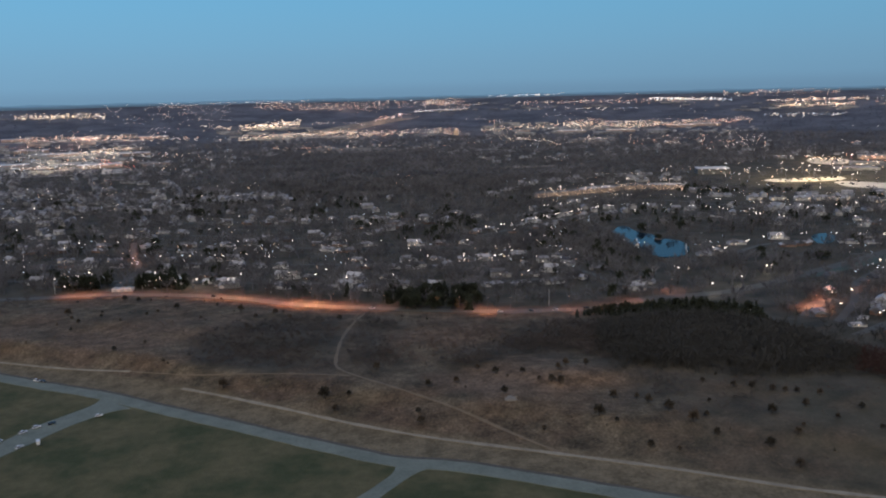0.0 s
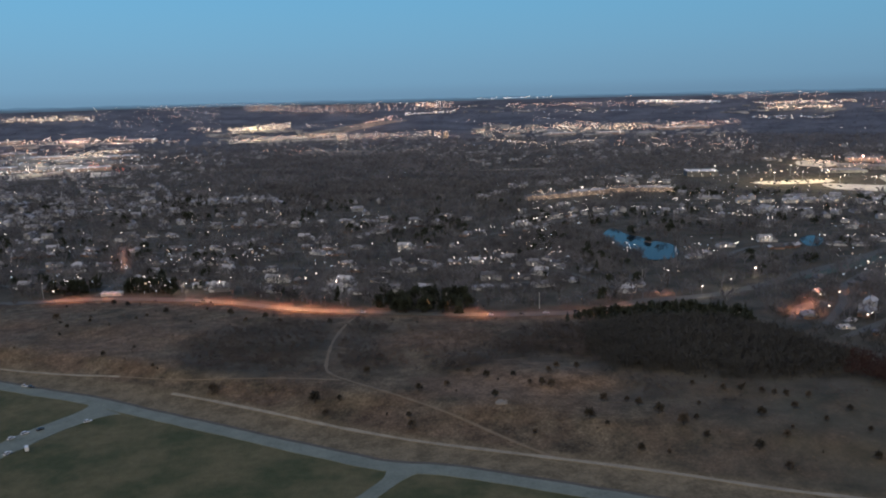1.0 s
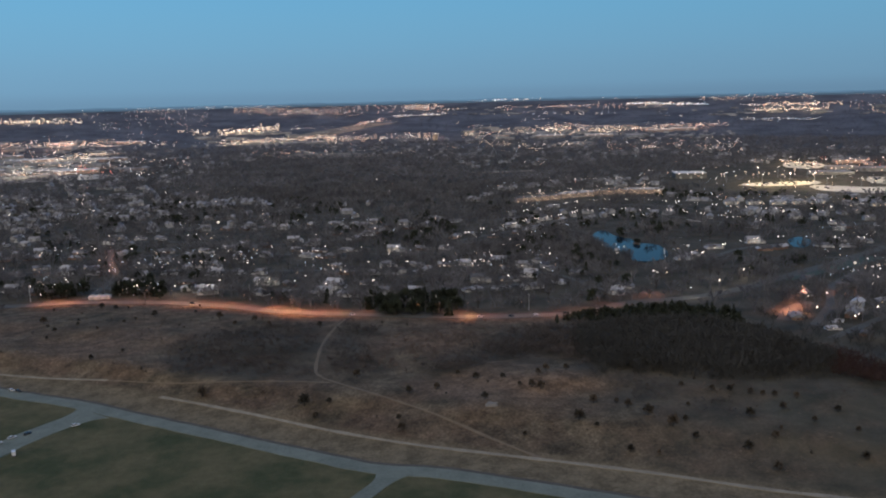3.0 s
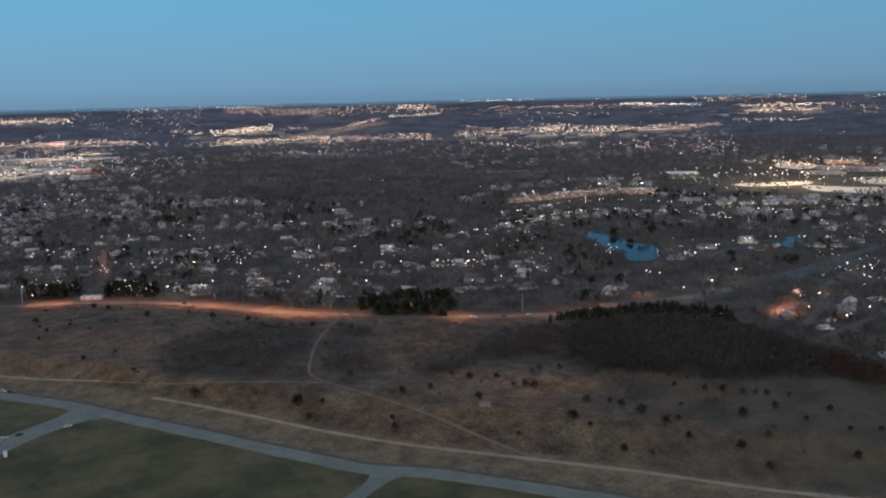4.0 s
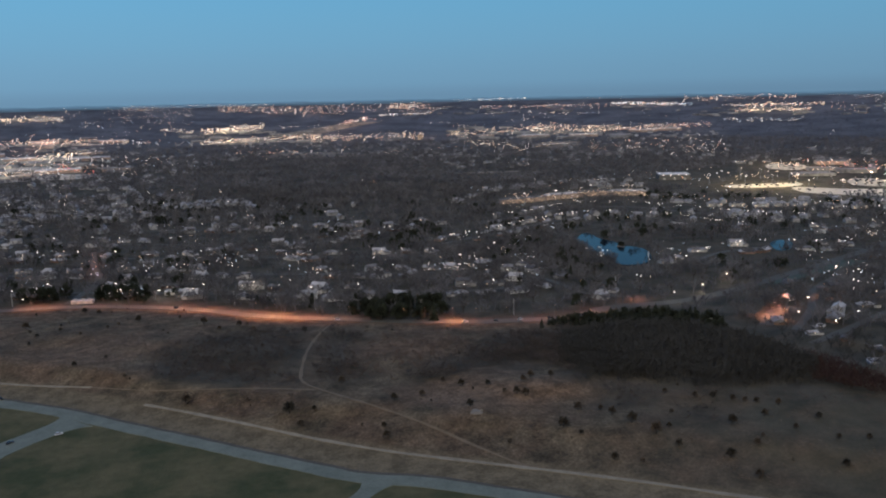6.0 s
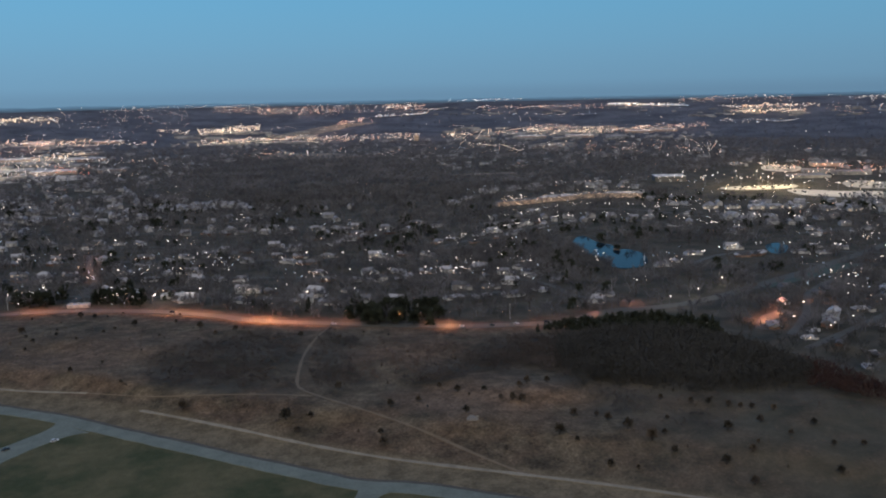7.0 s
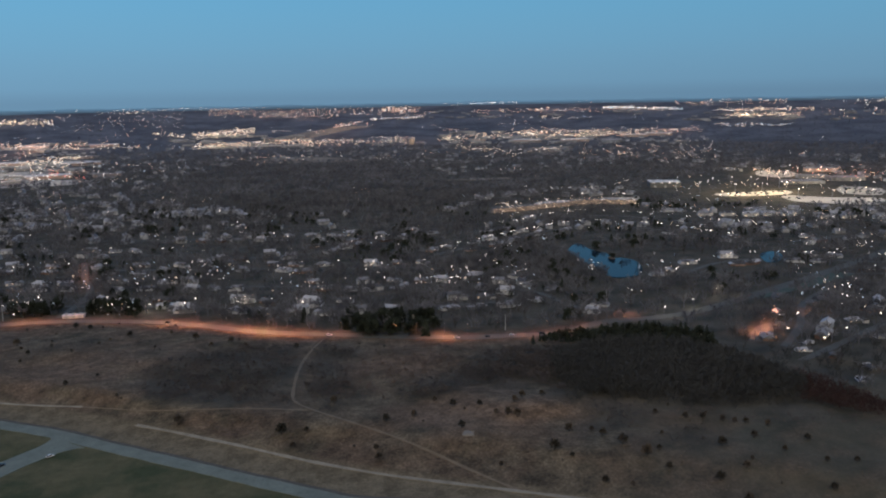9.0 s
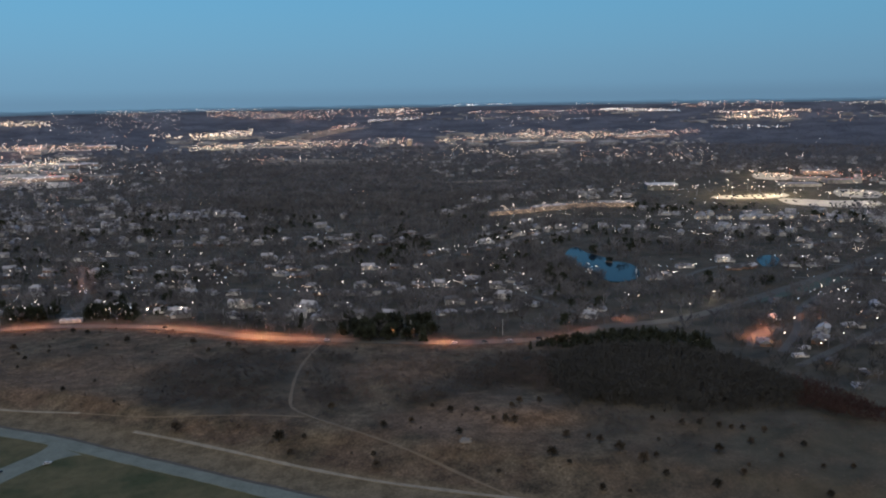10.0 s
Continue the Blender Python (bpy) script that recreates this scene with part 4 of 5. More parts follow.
# ---------------------------------------------------------------- large buildings
def apartment_maker(L, floors, label, gables, wall="tan"):
    def make(m):
        t = thing("apartment_building", label, "apartment building", "apartment buildings", m)
        Hh, D = 3.0 * floors, 15.0
        part("wall", boxed(-L / 2, L / 2, -D / 2, D / 2, -1.0, Hh), M[wall], t)
        part("roof", prism(bmesh.new(), -L / 2 - 0.7, L / 2 + 0.7, -D / 2 - 0.8, D / 2 + 0.8, Hh + 0.1, 3.2, D / 2), M["roof"], t)
        n = int(L / 5.5)
        for i in range(gables):
            gx = -L / 2 + L * (i + 0.5) / gables
            part("bay", boxed(gx - 2.6, gx + 2.6, -D / 2 - 1.4, -D / 2 + 1, -1.0, Hh), M[wall], t)
            g = bmesh.new()
            f = [g.verts.new(c) for c in ((gx - 3.0, -D / 2 - 1.8, Hh), (gx + 3.0, -D / 2 - 1.8, Hh), (gx, -D / 2 - 1.8, Hh + 2.6),
                                          (gx - 3.0, 0, Hh), (gx + 3.0, 0, Hh), (gx, 0, Hh + 2.6))]
            for q in ((0, 1, 2), (5, 4, 3), (0, 2, 5, 3), (1, 4, 5, 2), (0, 3, 4, 1)):
                g.faces.new([f[k] for k in q])
            part("gable", g, M["roof"], t)
        for fl in range(floors):
            for i in range(n):
                x = -L / 2 + L * (i + 0.5) / n
                in_bay = any(abs(x + L / 2 - L * (k + 0.5) / gables) < 3.4 for k in range(gables))
                window(t, x, -D / 2 - (1.4 if in_bay else 0), 1.7 + 3 * fl, "y-", 1.7, 1.5, lit=(i * 7 + fl * 3) % 4 == 0)
        for i in range(0, n, 3):
            b = lamp_ball(0.5)
            bmesh.ops.translate(b, verts=b.verts, vec=(-L / 2 + L * (i + 0.2) / n, -D / 2 - 1.9, 2.6))
            part("wall_light", b, M["warm"], t, "glowing wall lamp")
        return t
    return make


flats = Repeats({"long": apartment_maker(104, 3, "long three-storey tan apartment building with lit windows", 4),
                 "mid": apartment_maker(72, 3, "three-storey tan apartment building with hipped roof", 3),
                 "row": apartment_maker(26, 2, "pale two-storey townhouse row with gabled bays", 2, "pale_pole")})
flats.add("long", put(190, 1398, 22, 0, 0.8))
for X, Y, turn in ((262, 1432, 22), (322, 1462, 12), (386, 1458, -12)):
    flats.add("mid", put(X, Y, turn, 0, 0.9))
for X, Y in ((481, 1289), (515, 1284), (547, 1271), (578, 1271), (606, 1266), (649, 1232), (680, 1226)):
    flats.add("row", put(X, Y, -8, 0, 0.85))


def warehouse_maker(L, D, Hh, label, roof="white_roof", wall="dark_metal", lit=4):
    def make(m):
        t = thing("warehouse", label, "warehouse", "large flat-roofed buildings", m)
        part("wall", boxed(-L / 2, L / 2, -D / 2, D / 2, -1.5, Hh), M[wall], t)
        r = bmesh.new()
        box(r, -L / 2 - 0.4, L / 2 + 0.4, -D / 2 - 0.4, D / 2 + 0.4, Hh, Hh + 0.5)
        part("roof", r, M[roof], t)
        for k in range(3):
            x = -L / 2 + L * (k + 0.5) / 3
            part("rooftop_unit", boxed(x - 2, x + 2, -1.5, 1.5, Hh + 0.5, Hh + 2.2), M["grey_metal"], t)
            part("loading_door", boxed(x - 2.2, x + 2.2, -D / 2 - 0.1, -D / 2 + 0.1, 0, 4.2), M["grey_metal"], t)
        for k in range(lit):
            b = lamp_ball(0.8)
            bmesh.ops.translate(b, verts=b.verts, vec=(-L / 2 + L * (k + 0.5) / 4, -D / 2 - 0.9, Hh - 1))
            part("wall_light", b, M["white"], t, "glowing wall lamp")
        return t
    return make


sheds = Repeats({"a": warehouse_maker(62, 45, 11, "large dark warehouse with a flat white roof"),
                 "b": warehouse_maker(110, 60, 9, "broad low commercial building with a pale flat roof", "white_roof", "tan"),
                 "d": warehouse_maker(26, 9, 3.6, "long low white building beside the lit road", "white_roof", "pale_pole", 0),
                 "c": warehouse_maker(70, 40, 8, "low commercial building with a grey flat roof", "far_roof", "tan")})
sheds.add("d", put(-303, 758, 4, 0, 0.72))
sheds.add("a", put(549, 1715, -8))
sheds.add("d", put(238, 636, 0, 0, 0.55))
sheds.add("d", put(-224, 786, 8, 0, 0.9))
for k, (key, X, Y, turn) in enumerate((("c", 1010, 1960, -14),
                                       ("b", -924, 2240, 24), ("c", -1092, 2226, 20), ("b", -1204, 2296, 24), ("b", -1008, 2702, 22), ("c", -896, 2380, 22),
                                       ("b", -1260, 2744, 20), ("b", -1470, 2982, 24), ("c", -1120, 3010, 24), ("b", -1610, 3780, 20), ("b", -1330, 3850, 22),
                                       ("b", -1960, 3850, 22), ("c", -784, 2268, 22),
                                       ("b", 532, 3500, -6), ("b", 728, 3472, -8), ("b", 1064, 3780, -10), ("c", 336, 3640, -4), ("b", 1204, 3864, -12))):
    sheds.add(key, put(X, Y, turn))


def office_maker(m):
    t = thing("office_block", "pale office block glowing with floodlight", "office block", "", m)
    part("wall", boxed(-9, 9, -9, 9, -1, 24), M["tan"], t)
    part("roof", boxed(-9.4, 9.4, -9.4, 9.4, 24, 25), M["white_roof"], t)
    for fl in range(6):
        for i in range(4):
            window(t, -6.6 + 4.4 * i, -9, 2.5 + 3.7 * fl, "y-", 2.6, 2.2, lit=(i + fl) % 2 == 0)
    b = lamp_ball(1.8)
    bmesh.ops.translate(b, verts=b.verts, vec=(0, -9, 26.6))
    part("floodlight", b, M["warm"], t, "glowing floodlight")
    return t


office_maker(put(50, 3500, 0))

# ---------------------------------------------------------------- pond, field and parked cars
fb = bmesh.new()
for k in range(7):
    a = k * 0.9
    rod(fb, (0.25 * math.cos(a), 0.25 * math.sin(a), -0.3), (0.5 * math.cos(a), 0.5 * math.sin(a), 4.5 + 0.5 * (k % 3)), 0.16, 0.3, 6)
rod(fb, (0, 0, -0.3), (0, 0, 7.2), 0.3, 0.12, 7)
fp = on_land(262, 896)
fountain = thing("fountain", "thin white fountain jet rising from the pond", "fountain", "", pose(fp.x, fp.y, wz))
part("jet", fb, spray, fountain)


def mound(rng, rx, ry, h, n=18):
    """An uneven low dome."""
    V, F = [(0, 0, h)], []
    for j in range(1, 6):
        for i in range(n):
            a, f = 2 * math.pi * i / n, j / 5
            k = 1 + 0.15 * math.sin(3 * a + rx) + rng.uniform(-0.06, 0.06)
            V.append((rx * f * k * math.cos(a), ry * f * k * math.sin(a), h * (1 - f**2) * rng.uniform(0.85, 1.1) - 0.3 * (j == 5)))
    for i in range(n):
        F.append((0, 1 + i, 1 + (i + 1) % n))
    for j in range(4):
        for i in range(n):
            a, b = 1 + j * n + i, 1 + j * n + (i + 1) % n
            F += [(a, a + n, b + n), (a, b + n, b)]
    return np.array(V), np.array(F)


island = thing("islet", "small dark wooded islet in the pond", "islet", "", pose(249, 966, wz - 0.2))
part_np("bank", *mound(np.random.default_rng(3), 5, 9, 1.0), M["dirt"], island)
for k, (x, y) in enumerate(((-1, 3), (1.5, -2), (0, -5), (0, 0))):
    tr, cr = bush(np.random.default_rng(60 + k))
    part_np("shrub", cr[0] * 5.5 + np.array([x, y, 0.4]), cr[1], M["needles"], island)

rocks = thing("rock_outcrop", "pale limestone outcrop in the dry grass", "rocks", "", put(35, 458, 10))
part_np("slab", *mound(np.random.default_rng(4), 3.4, 4.4, 0.6), M["rock"], rocks)
rv2, rf2 = mound(np.random.default_rng(8), 1.3, 1.0, 0.7)
part_np("boulder", rv2 + np.array([3.1, 1.0, 0]), rf2, M["rock"], rocks)


def car_maker(paint, label):
    def make(m):
        t = thing("car", label, "car", "parked cars", m)
        body = boxed(-2.25, 2.25, -0.9, 0.9, 0.35, 0.95, 0.14)
        part("body", body, paint, t)
        cb_ = bmesh.new()
        v = [cb_.verts.new(c) for c in ((-1.9, -0.82, 0.93), (1.2, -0.82, 0.93), (1.2, 0.82, 0.93), (-1.9, 0.82, 0.93),
                                        (-1.5, -0.66, 1.5), (0.45, -0.66, 1.5), (0.45, 0.66, 1.5), (-1.5, 0.66, 1.5))]
        for q in ((0, 1, 5, 4), (1, 2, 6, 5), (2, 3, 7, 6), (3, 0, 4, 7)):
            cb_.faces.new([v[i] for i in q])
        part("window_band", cb_, M["glass"], t, "dark glass")
        part("roof", boxed(-1.56, 0.5, -0.7, 0.7, 1.48, 1.56, 0.03), paint, t)
        for x in (-1.4, 1.4):
            for y in (-0.82, 0.82):
                w = part("wheel", rod(bmesh.new(), (x, y - 0.11, 0.33), (x, y + 0.11, 0.33), 0.33, 0.33, 14), M["tyre"], t)
                part("rim", rod(bmesh.new(), (x, y - 0.13, 0.33), (x, y + 0.13, 0.33), 0.2, 0.2, 10), M["grey_metal"], w)
        for y in (-0.6, 0.6):
            part("headlight", boxed(2.2, 2.28, y - 0.2, y + 0.2, 0.62, 0.78), M["pale_pole"], t)
            part("tail_light", boxed(-2.28, -2.2, y - 0.2, y + 0.2, 0.65, 0.8), M["door"], t)
        return t
    return make


def van_maker(m):
    t = thing("box_van", "white box van parked on the roadside", "van", "", m)
    part("cargo_box", boxed(-3.2, 1.2, -1.1, 1.1, 0.7, 3.2, 0.06), M["car_white"], t)
    part("cab", boxed(1.25, 3.1, -1.0, 1.0, 0.45, 2.1, 0.2), M["car_white"], t)
    part("windscreen", boxed(2.7, 3.13, -0.85, 0.85, 1.3, 1.9, 0.05), M["glass"], t)
    part("chassis", boxed(-3.0, 2.8, -0.8, 0.8, 0.4, 0.7), M["tyre"], t)
    for x in (-2.0, 2.1):
        for y in (-0.9, 0.9):
            w = part("wheel", rod(bmesh.new(), (x, y - 0.14, 0.42), (x, y + 0.14, 0.42), 0.42, 0.42, 14), M["tyre"], t)
            part("rim", rod(bmesh.new(), (x, y - 0.16, 0.42), (x, y + 0.16, 0.42), 0.24, 0.24, 10), M["grey_metal"], w)
    return t


cars = Repeats({"w": car_maker(M["car_white"], "white saloon car parked at the roadside"), "d": car_maker(M["car_dark"], "dark saloon car parked at the roadside")})
for key, X, Y, turn in (("w", -223, 404, 66), ("w", -231, 424, 58), ("w", -227, 431, 48), ("d", -221, 436, 60), ("w", -199, 446, 35), ("d", -259, 506, -28), ("w", -264, 508, -28), ("w", -238, 412, 70)):
    cars.add(key, put(X, Y, turn, 0.28))
van_maker(put(-215, 408, 118, 0.28, 0.85))
for key, X, Y, turn in (("w", -63, 672, -15), ("d", 67, 652, 2), ("w", 87, 655, 4), ("d", 112, 657, 6), ("w", 42, 652, -5), ("d", -210, 727, -20)):
    cars.add(key, put(X, Y, turn, 0.22))

# ---------------------------------------------------------------- vegetation
rng = np.random.default_rng(21)
shrubs = Repeats({k: tree_maker("juniper", lambda r, k=k: bush(r, 220) if k < 2 else fir_tree(r, 220, 0.3), 70 + k, M["bark"], M["juniper"],
                                ("rounded dark juniper bush in the dry grass", "dark spreading juniper bush in the dry grass",
                                 "small dark cedar tree in the dry grass", "young dark cedar in the dry grass")[k], "shrub" if k < 2 else "tree", "junipers of the field")
                  for k in range(4)})
SHRUBS = [(-139, 487, 4.6), (-74, 466, 5.2), (-65, 446, 3.6), (-18, 440, 2.4), (-16, 425, 3.2), (-13, 481, 3.2), (4, 487, 3.6), (18, 512, 2.6), (29, 502, 3.8), (32, 466, 3.8), (46, 502, 2.6),
          (55, 488, 2.4), (69, 506, 3.0), (75, 514, 3.4), (88, 514, 3.6), (67, 480, 4.6), (62, 484, 3.2), (94, 455, 3.8), (81, 430, 5.2), (107, 454, 3.0), (120, 434, 4.4), (129, 418, 5.0)]
MORE = [(138, 425, 3.0), (178, 468, 3.4), (174, 427, 4.0), (200, 457, 3.4), (211, 452, 3.0), (194, 459, 2.6), (99, 388, 3.4), (157, 385, 3.6), (183, 408, 2.2), (112, 384, 2.6), (89, 421, 2.2),
        (49, 412, 2.0), (208, 370, 2.8), (236, 400, 3.0), (205, 417, 2.6), (-316, 671, 4.0), (-286, 665, 2.6), (-287, 720, 3.4), (-273, 715, 3.0), (-230, 686, 3.6), (-197, 691, 2.6)]
REST = [(-172, 671, 4.6), (-155, 650, 2.8), (-141, 660, 3.4), (-127, 645, 3.2), (-86, 638, 3.2), (-238, 569, 3.0), (-47, 514, 3.4), (-243, 676, 2.2), (-249, 667, 2.2), (-297, 647, 2.2),
        (162, 362, 3.4), (221, 402, 2.6), (146, 446, 2.4), (112, 447, 3.4), (152, 478, 3.0), (168, 470, 2.6), (188, 462, 3.2), (136, 401, 2.6), (196, 436, 3.2), (224, 430, 2.6), (176, 398, 2.8), (-60, 470, 2.6), (-308, 660, 2.4)]
for X, Y, h in SHRUBS + MORE + REST:
    shrubs.add((0, 1, 0, 1, 1)[int(rng.integers(0, 5))], put(X, Y, rng.uniform(0, 360), 0, h * rng.uniform(1.2, 1.75)))
for _ in range(70):
    X = rng.uniform(-350, 240)
    ya, yr = np.interp(X, [p[0] for p in AVENUE], [p[1] for p in AVENUE]), np.interp(X, [p[0] for p in ROAD], [p[1] for p in ROAD])
    Y = ya - 8 - (ya - yr - 56) * rng.uniform(0, 1) ** 1.7
    if away(X, Y, FOOTPATH) > 5 and away(X, Y, GRAVEL_E) > 6 and away(X, Y, TRACK) > 4:
        shrubs.add((0, 1, 1, 0, 2)[int(rng.integers(0, 5))], put(X, Y, rng.uniform(0, 360), 0, rng.uniform(1.2, 2.8)))

firs = Repeats({k: tree_maker("conifer", lambda r, k=k: fir_tree(r, 420, 0.3, 0.03) if k == 2 else bush(r, 520), 80 + k, M["bark"], M["needles"],
                              "tall dark evergreen conifer by the road", "tree", "conifers along the road") for k in range(3)})
FIRS = [(-39, 683), (-34, 669), (-25, 678), (-14.0, 666), (-5.6, 680), (2.8, 664), (11.2, 673), (18.2, 662), (25, 678), (-48, 689), (-19.6, 692), (7.0, 694),
        (118, 637), (129, 635), (140, 640), (151, 642), (162, 650), (174, 652), (183, 655), (193, 652), (146, 630), (204, 650),
        (-280, 767), (-269, 764), (-258, 763), (-290, 766), (-251, 760), (-350, 762), (-336, 764), (-87, 717)]
FIRS += [(rng.uniform(-296, -250), rng.uniform(766, 780)) for _ in range(15)] + [(rng.uniform(-370, -322), rng.uniform(765, 780)) for _ in range(9)]
FIRS += [(rng.uniform(-44, 26), rng.uniform(664, 706)) for _ in range(16)]
for X, Y in FIRS:
    big = X < 35
    firs.add((0, 1, 0, 1, 2)[int(rng.integers(0, 5))], put(X + rng.uniform(-2, 2), Y + rng.uniform(-1, 2), rng.uniform(0, 360), 0, rng.uniform(11, 15) if big else rng.uniform(6, 10)))

elms = Repeats({k: tree_maker("bare_tree", lambda r, k=k: bare_tree(r, 10 + k, 260, 0.011), 90 + k, M["bark"], M["twigs"],
                              "leafless grey-brown deciduous tree", "tree", "bare trees along the road") for k in range(5)})
n = 0
while n < 190:
    a, Y = rng.uniform(-32, 33), rng.uniform(670, 1060)
    X = Y * math.tan(math.radians(a))
    if Y < np.interp(X, [p[0] for p in AVENUE], [p[1] for p in AVENUE]) + 15 or min(float(away(X, Y, r)) for r in ALL_ROADS) < 6:
        continue
    if any(inside(np.array([X]), np.array([Y + d_]), pond_rows)[0] for d_ in (0, 15, 30, 45)) or any(math.hypot(X - q[0], Y - q[1]) < 11 for q in near_houses):
        continue
    elms.add(int(rng.integers(0, 5)), put(X, Y, rng.uniform(0, 360), 0, rng.uniform(9, 15)))
    n += 1

DETAILED = [joined(bare_tree(np.random.default_rng(100 + k), 5, 250, 0.019)) for k in range(6)]
MIDDLE = [joined(bare_tree(np.random.default_rng(120 + k), 4, 66, 0.06)) for k in range(6)]
SIMPLE = [bare_tree(np.random.default_rng(140 + k), 6, 24, 0.14)[1] for k in range(6)]
THICKET = [joined([bare_tree(np.random.default_rng(160 + k), 6, 90, 0.036)[1]]) for k in range(5)]


def in_poly(poly, n, rng):
    p = np.array(poly, float)
    x, y = rng.uniform(p[:, 0].min(), p[:, 0].max(), n * 3), rng.uniform(p[:, 1].min(), p[:, 1].max(), n * 3)
    ok = np.flatnonzero(inside(x, y, poly))[:n]
    return x[ok], y[ok]


def thinned(x, y, poly, edge):
    """Which plants stay: fewer towards the edge of the ground that they grow on, and in uneven clumps."""
    rim_ = np.clip(away(x, y, list(poly) + [poly[0]]) / edge, 0, 1)
    clump = 0.62 + 0.25 * np.sin(x / 9 + 2 * np.sin(y / 14)) + 0.25 * np.sin(y / 11 - x / 17)
    return rng.uniform(0, 1, len(x)) < rim_ * 0.6 + clump * 0.55 - 0.05


def clear(x, y, lines, gap):
    ok = np.ones(len(x), bool)
    for line in lines:
        ok &= away(x, y, line) > gap
    return ok


x, y = in_poly(WOOD, 1500, rng)
ok = clear(x, y, [AVENUE, FOOTPATH], 7) & thinned(x, y, WOOD, 10)
rim = np.clip(away(x, y, WOOD + WOOD[:1])[ok] / 16, 0.35, 1)
V, F = scatter(DETAILED, x[ok], y[ok], rng.uniform(8, 15, ok.sum()) * rim, rng)
stuff("bare_wood", V, F, M["wood_twigs"], "dense dark leafless wood on the slope", "wood")
x, y = in_poly([(248, 486), (266, 535), (280, 520), (294, 474), (330, 440), (318, 424), (284, 452), (265, 467)], 420, rng)
V, F = scatter(THICKET, x, y, rng.uniform(5, 9, len(x)), rng)
stuff("oak_thicket", V, F, M["red_twigs"], "rust-brown oak thicket at the wood's edge", "thicket")
x, y = in_poly([(96, 628), (112, 645), (150, 654), (215, 664), (246, 640), (246, 604), (205, 622), (130, 628)], 230, rng)
ok = away(x, y, AVENUE) > 7
V, F = scatter([joined(fir_tree(np.random.default_rng(190 + k), 150, 0.26)) if k < 2 else joined(bush(np.random.default_rng(190 + k), 150)) for k in range(4)], x[ok], y[ok], rng.uniform(3.5, 8.5, ok.sum()), rng)
stuff("conifer_belt", V, F, M["needles"], "belt of dark evergreens between the wood and the avenue", "trees")
# Scrub: dark hollows, paler brush between them, and thin brush at the foot of the wood.
PALE_SCRUB = [[(-48, 516), (-46, 606), (-19, 632), (30, 630), (60, 620), (34, 571), (0, 527)],
              [(-160, 523), (-118, 512), (-64, 502), (-52, 455), (-72, 443), (-140, 476)], [(92, 506), (200, 478), (300, 470), (310, 425), (250, 440), (170, 468), (110, 482)],
              [(-330, 690), (-300, 560), (-230, 530), (-180, 540), (-195, 600), (-170, 660), (-230, 690)]]
for poly, n, lo, hi, tone in ([(g, (1700, 800, 1500, 300, 130)[k], (2.2, 2.2, 2.2, 1.4, 1.2)[k], (5.0, 4.5, 8.0, 3.6, 3.0)[k], "scrub") for k, g in enumerate(DARK_SCRUB)] +
                              [(g, (620, 420, 380, 520)[k], 1.2, (5.0, 2.6, 3.0, 2.2)[k], "russet_scrub") for k, g in enumerate(PALE_SCRUB)] +
                              [([(-462, 728), (-462, 616), (-367, 630), (-367, 728)], 260, 3, 8, "scrub")]):
    x, y = in_poly(poly, n, rng)
    ok = clear(x, y, [FOOTPATH, TRACK, AVENUE, GRAVEL_E], 3.5) & thinned(x, y, poly, 26)
    V, F = scatter(THICKET, x[ok], y[ok], rng.uniform(lo, hi, ok.sum()), rng, rng.uniform(0.9, 1.7, ok.sum()))
    dark_ = tone == "scrub"
    stuff("scrub", V, F, M[tone], "dark grey-brown leafless scrub in a hollow of the field" if dark_ else "russet leafless scrub and brush in the dry field", "scrub")

# Coarse grass and brush all over the dry field.
x, y = in_poly([(-340, 640), (-300, 560), (-150, 500), (0, 410), (150, 360), (300, 300), (300, 420), (200, 470), (30, 530), (-40, 600), (-120, 660), (-330, 700)], 5200, rng)
ok = clear(x, y, [FOOTPATH, TRACK, GRAVEL_E, GRAVEL_W, ROAD], 5) & (rng.uniform(0, 1, len(x)) < 0.55 + 0.45 * np.sin(x / 13 + 2 * np.sin(y / 17)) * np.sin(y / 9))
V, F = scatter([joined([bare_tree(np.random.default_rng(180 + k), 6, 26, 0.07)[1]]) for k in range(4)], x[ok], y[ok], rng.uniform(0.7, 2.3, ok.sum()), rng, rng.uniform(1.0, 2.2, ok.sum()))
stuff("grass_tufts", V, F, M["tufts"], "coarse brown grass and brush in the dry field", "grass")

# Trees of the suburb and the woods behind it.
hx, hy = np.array([q[0] for q in near_houses]), np.array([q[1] for q in near_houses])


GROVES = [[(262, 560), (300, 480), (360, 470), (520, 640), (500, 700), (330, 590)], [(70, 900), (205, 850), (215, 960), (200, 1060), (120, 1100), (60, 1010)], [(195, 830), (215, 770), (290, 800), (300, 850), (230, 850)],
          [(285, 560), (330, 560), (480, 700), (470, 800), (380, 760), (300, 680)], [(-420, 760), (-300, 790), (-60, 730), (-40, 760), (-120, 800), (-420, 800)]]


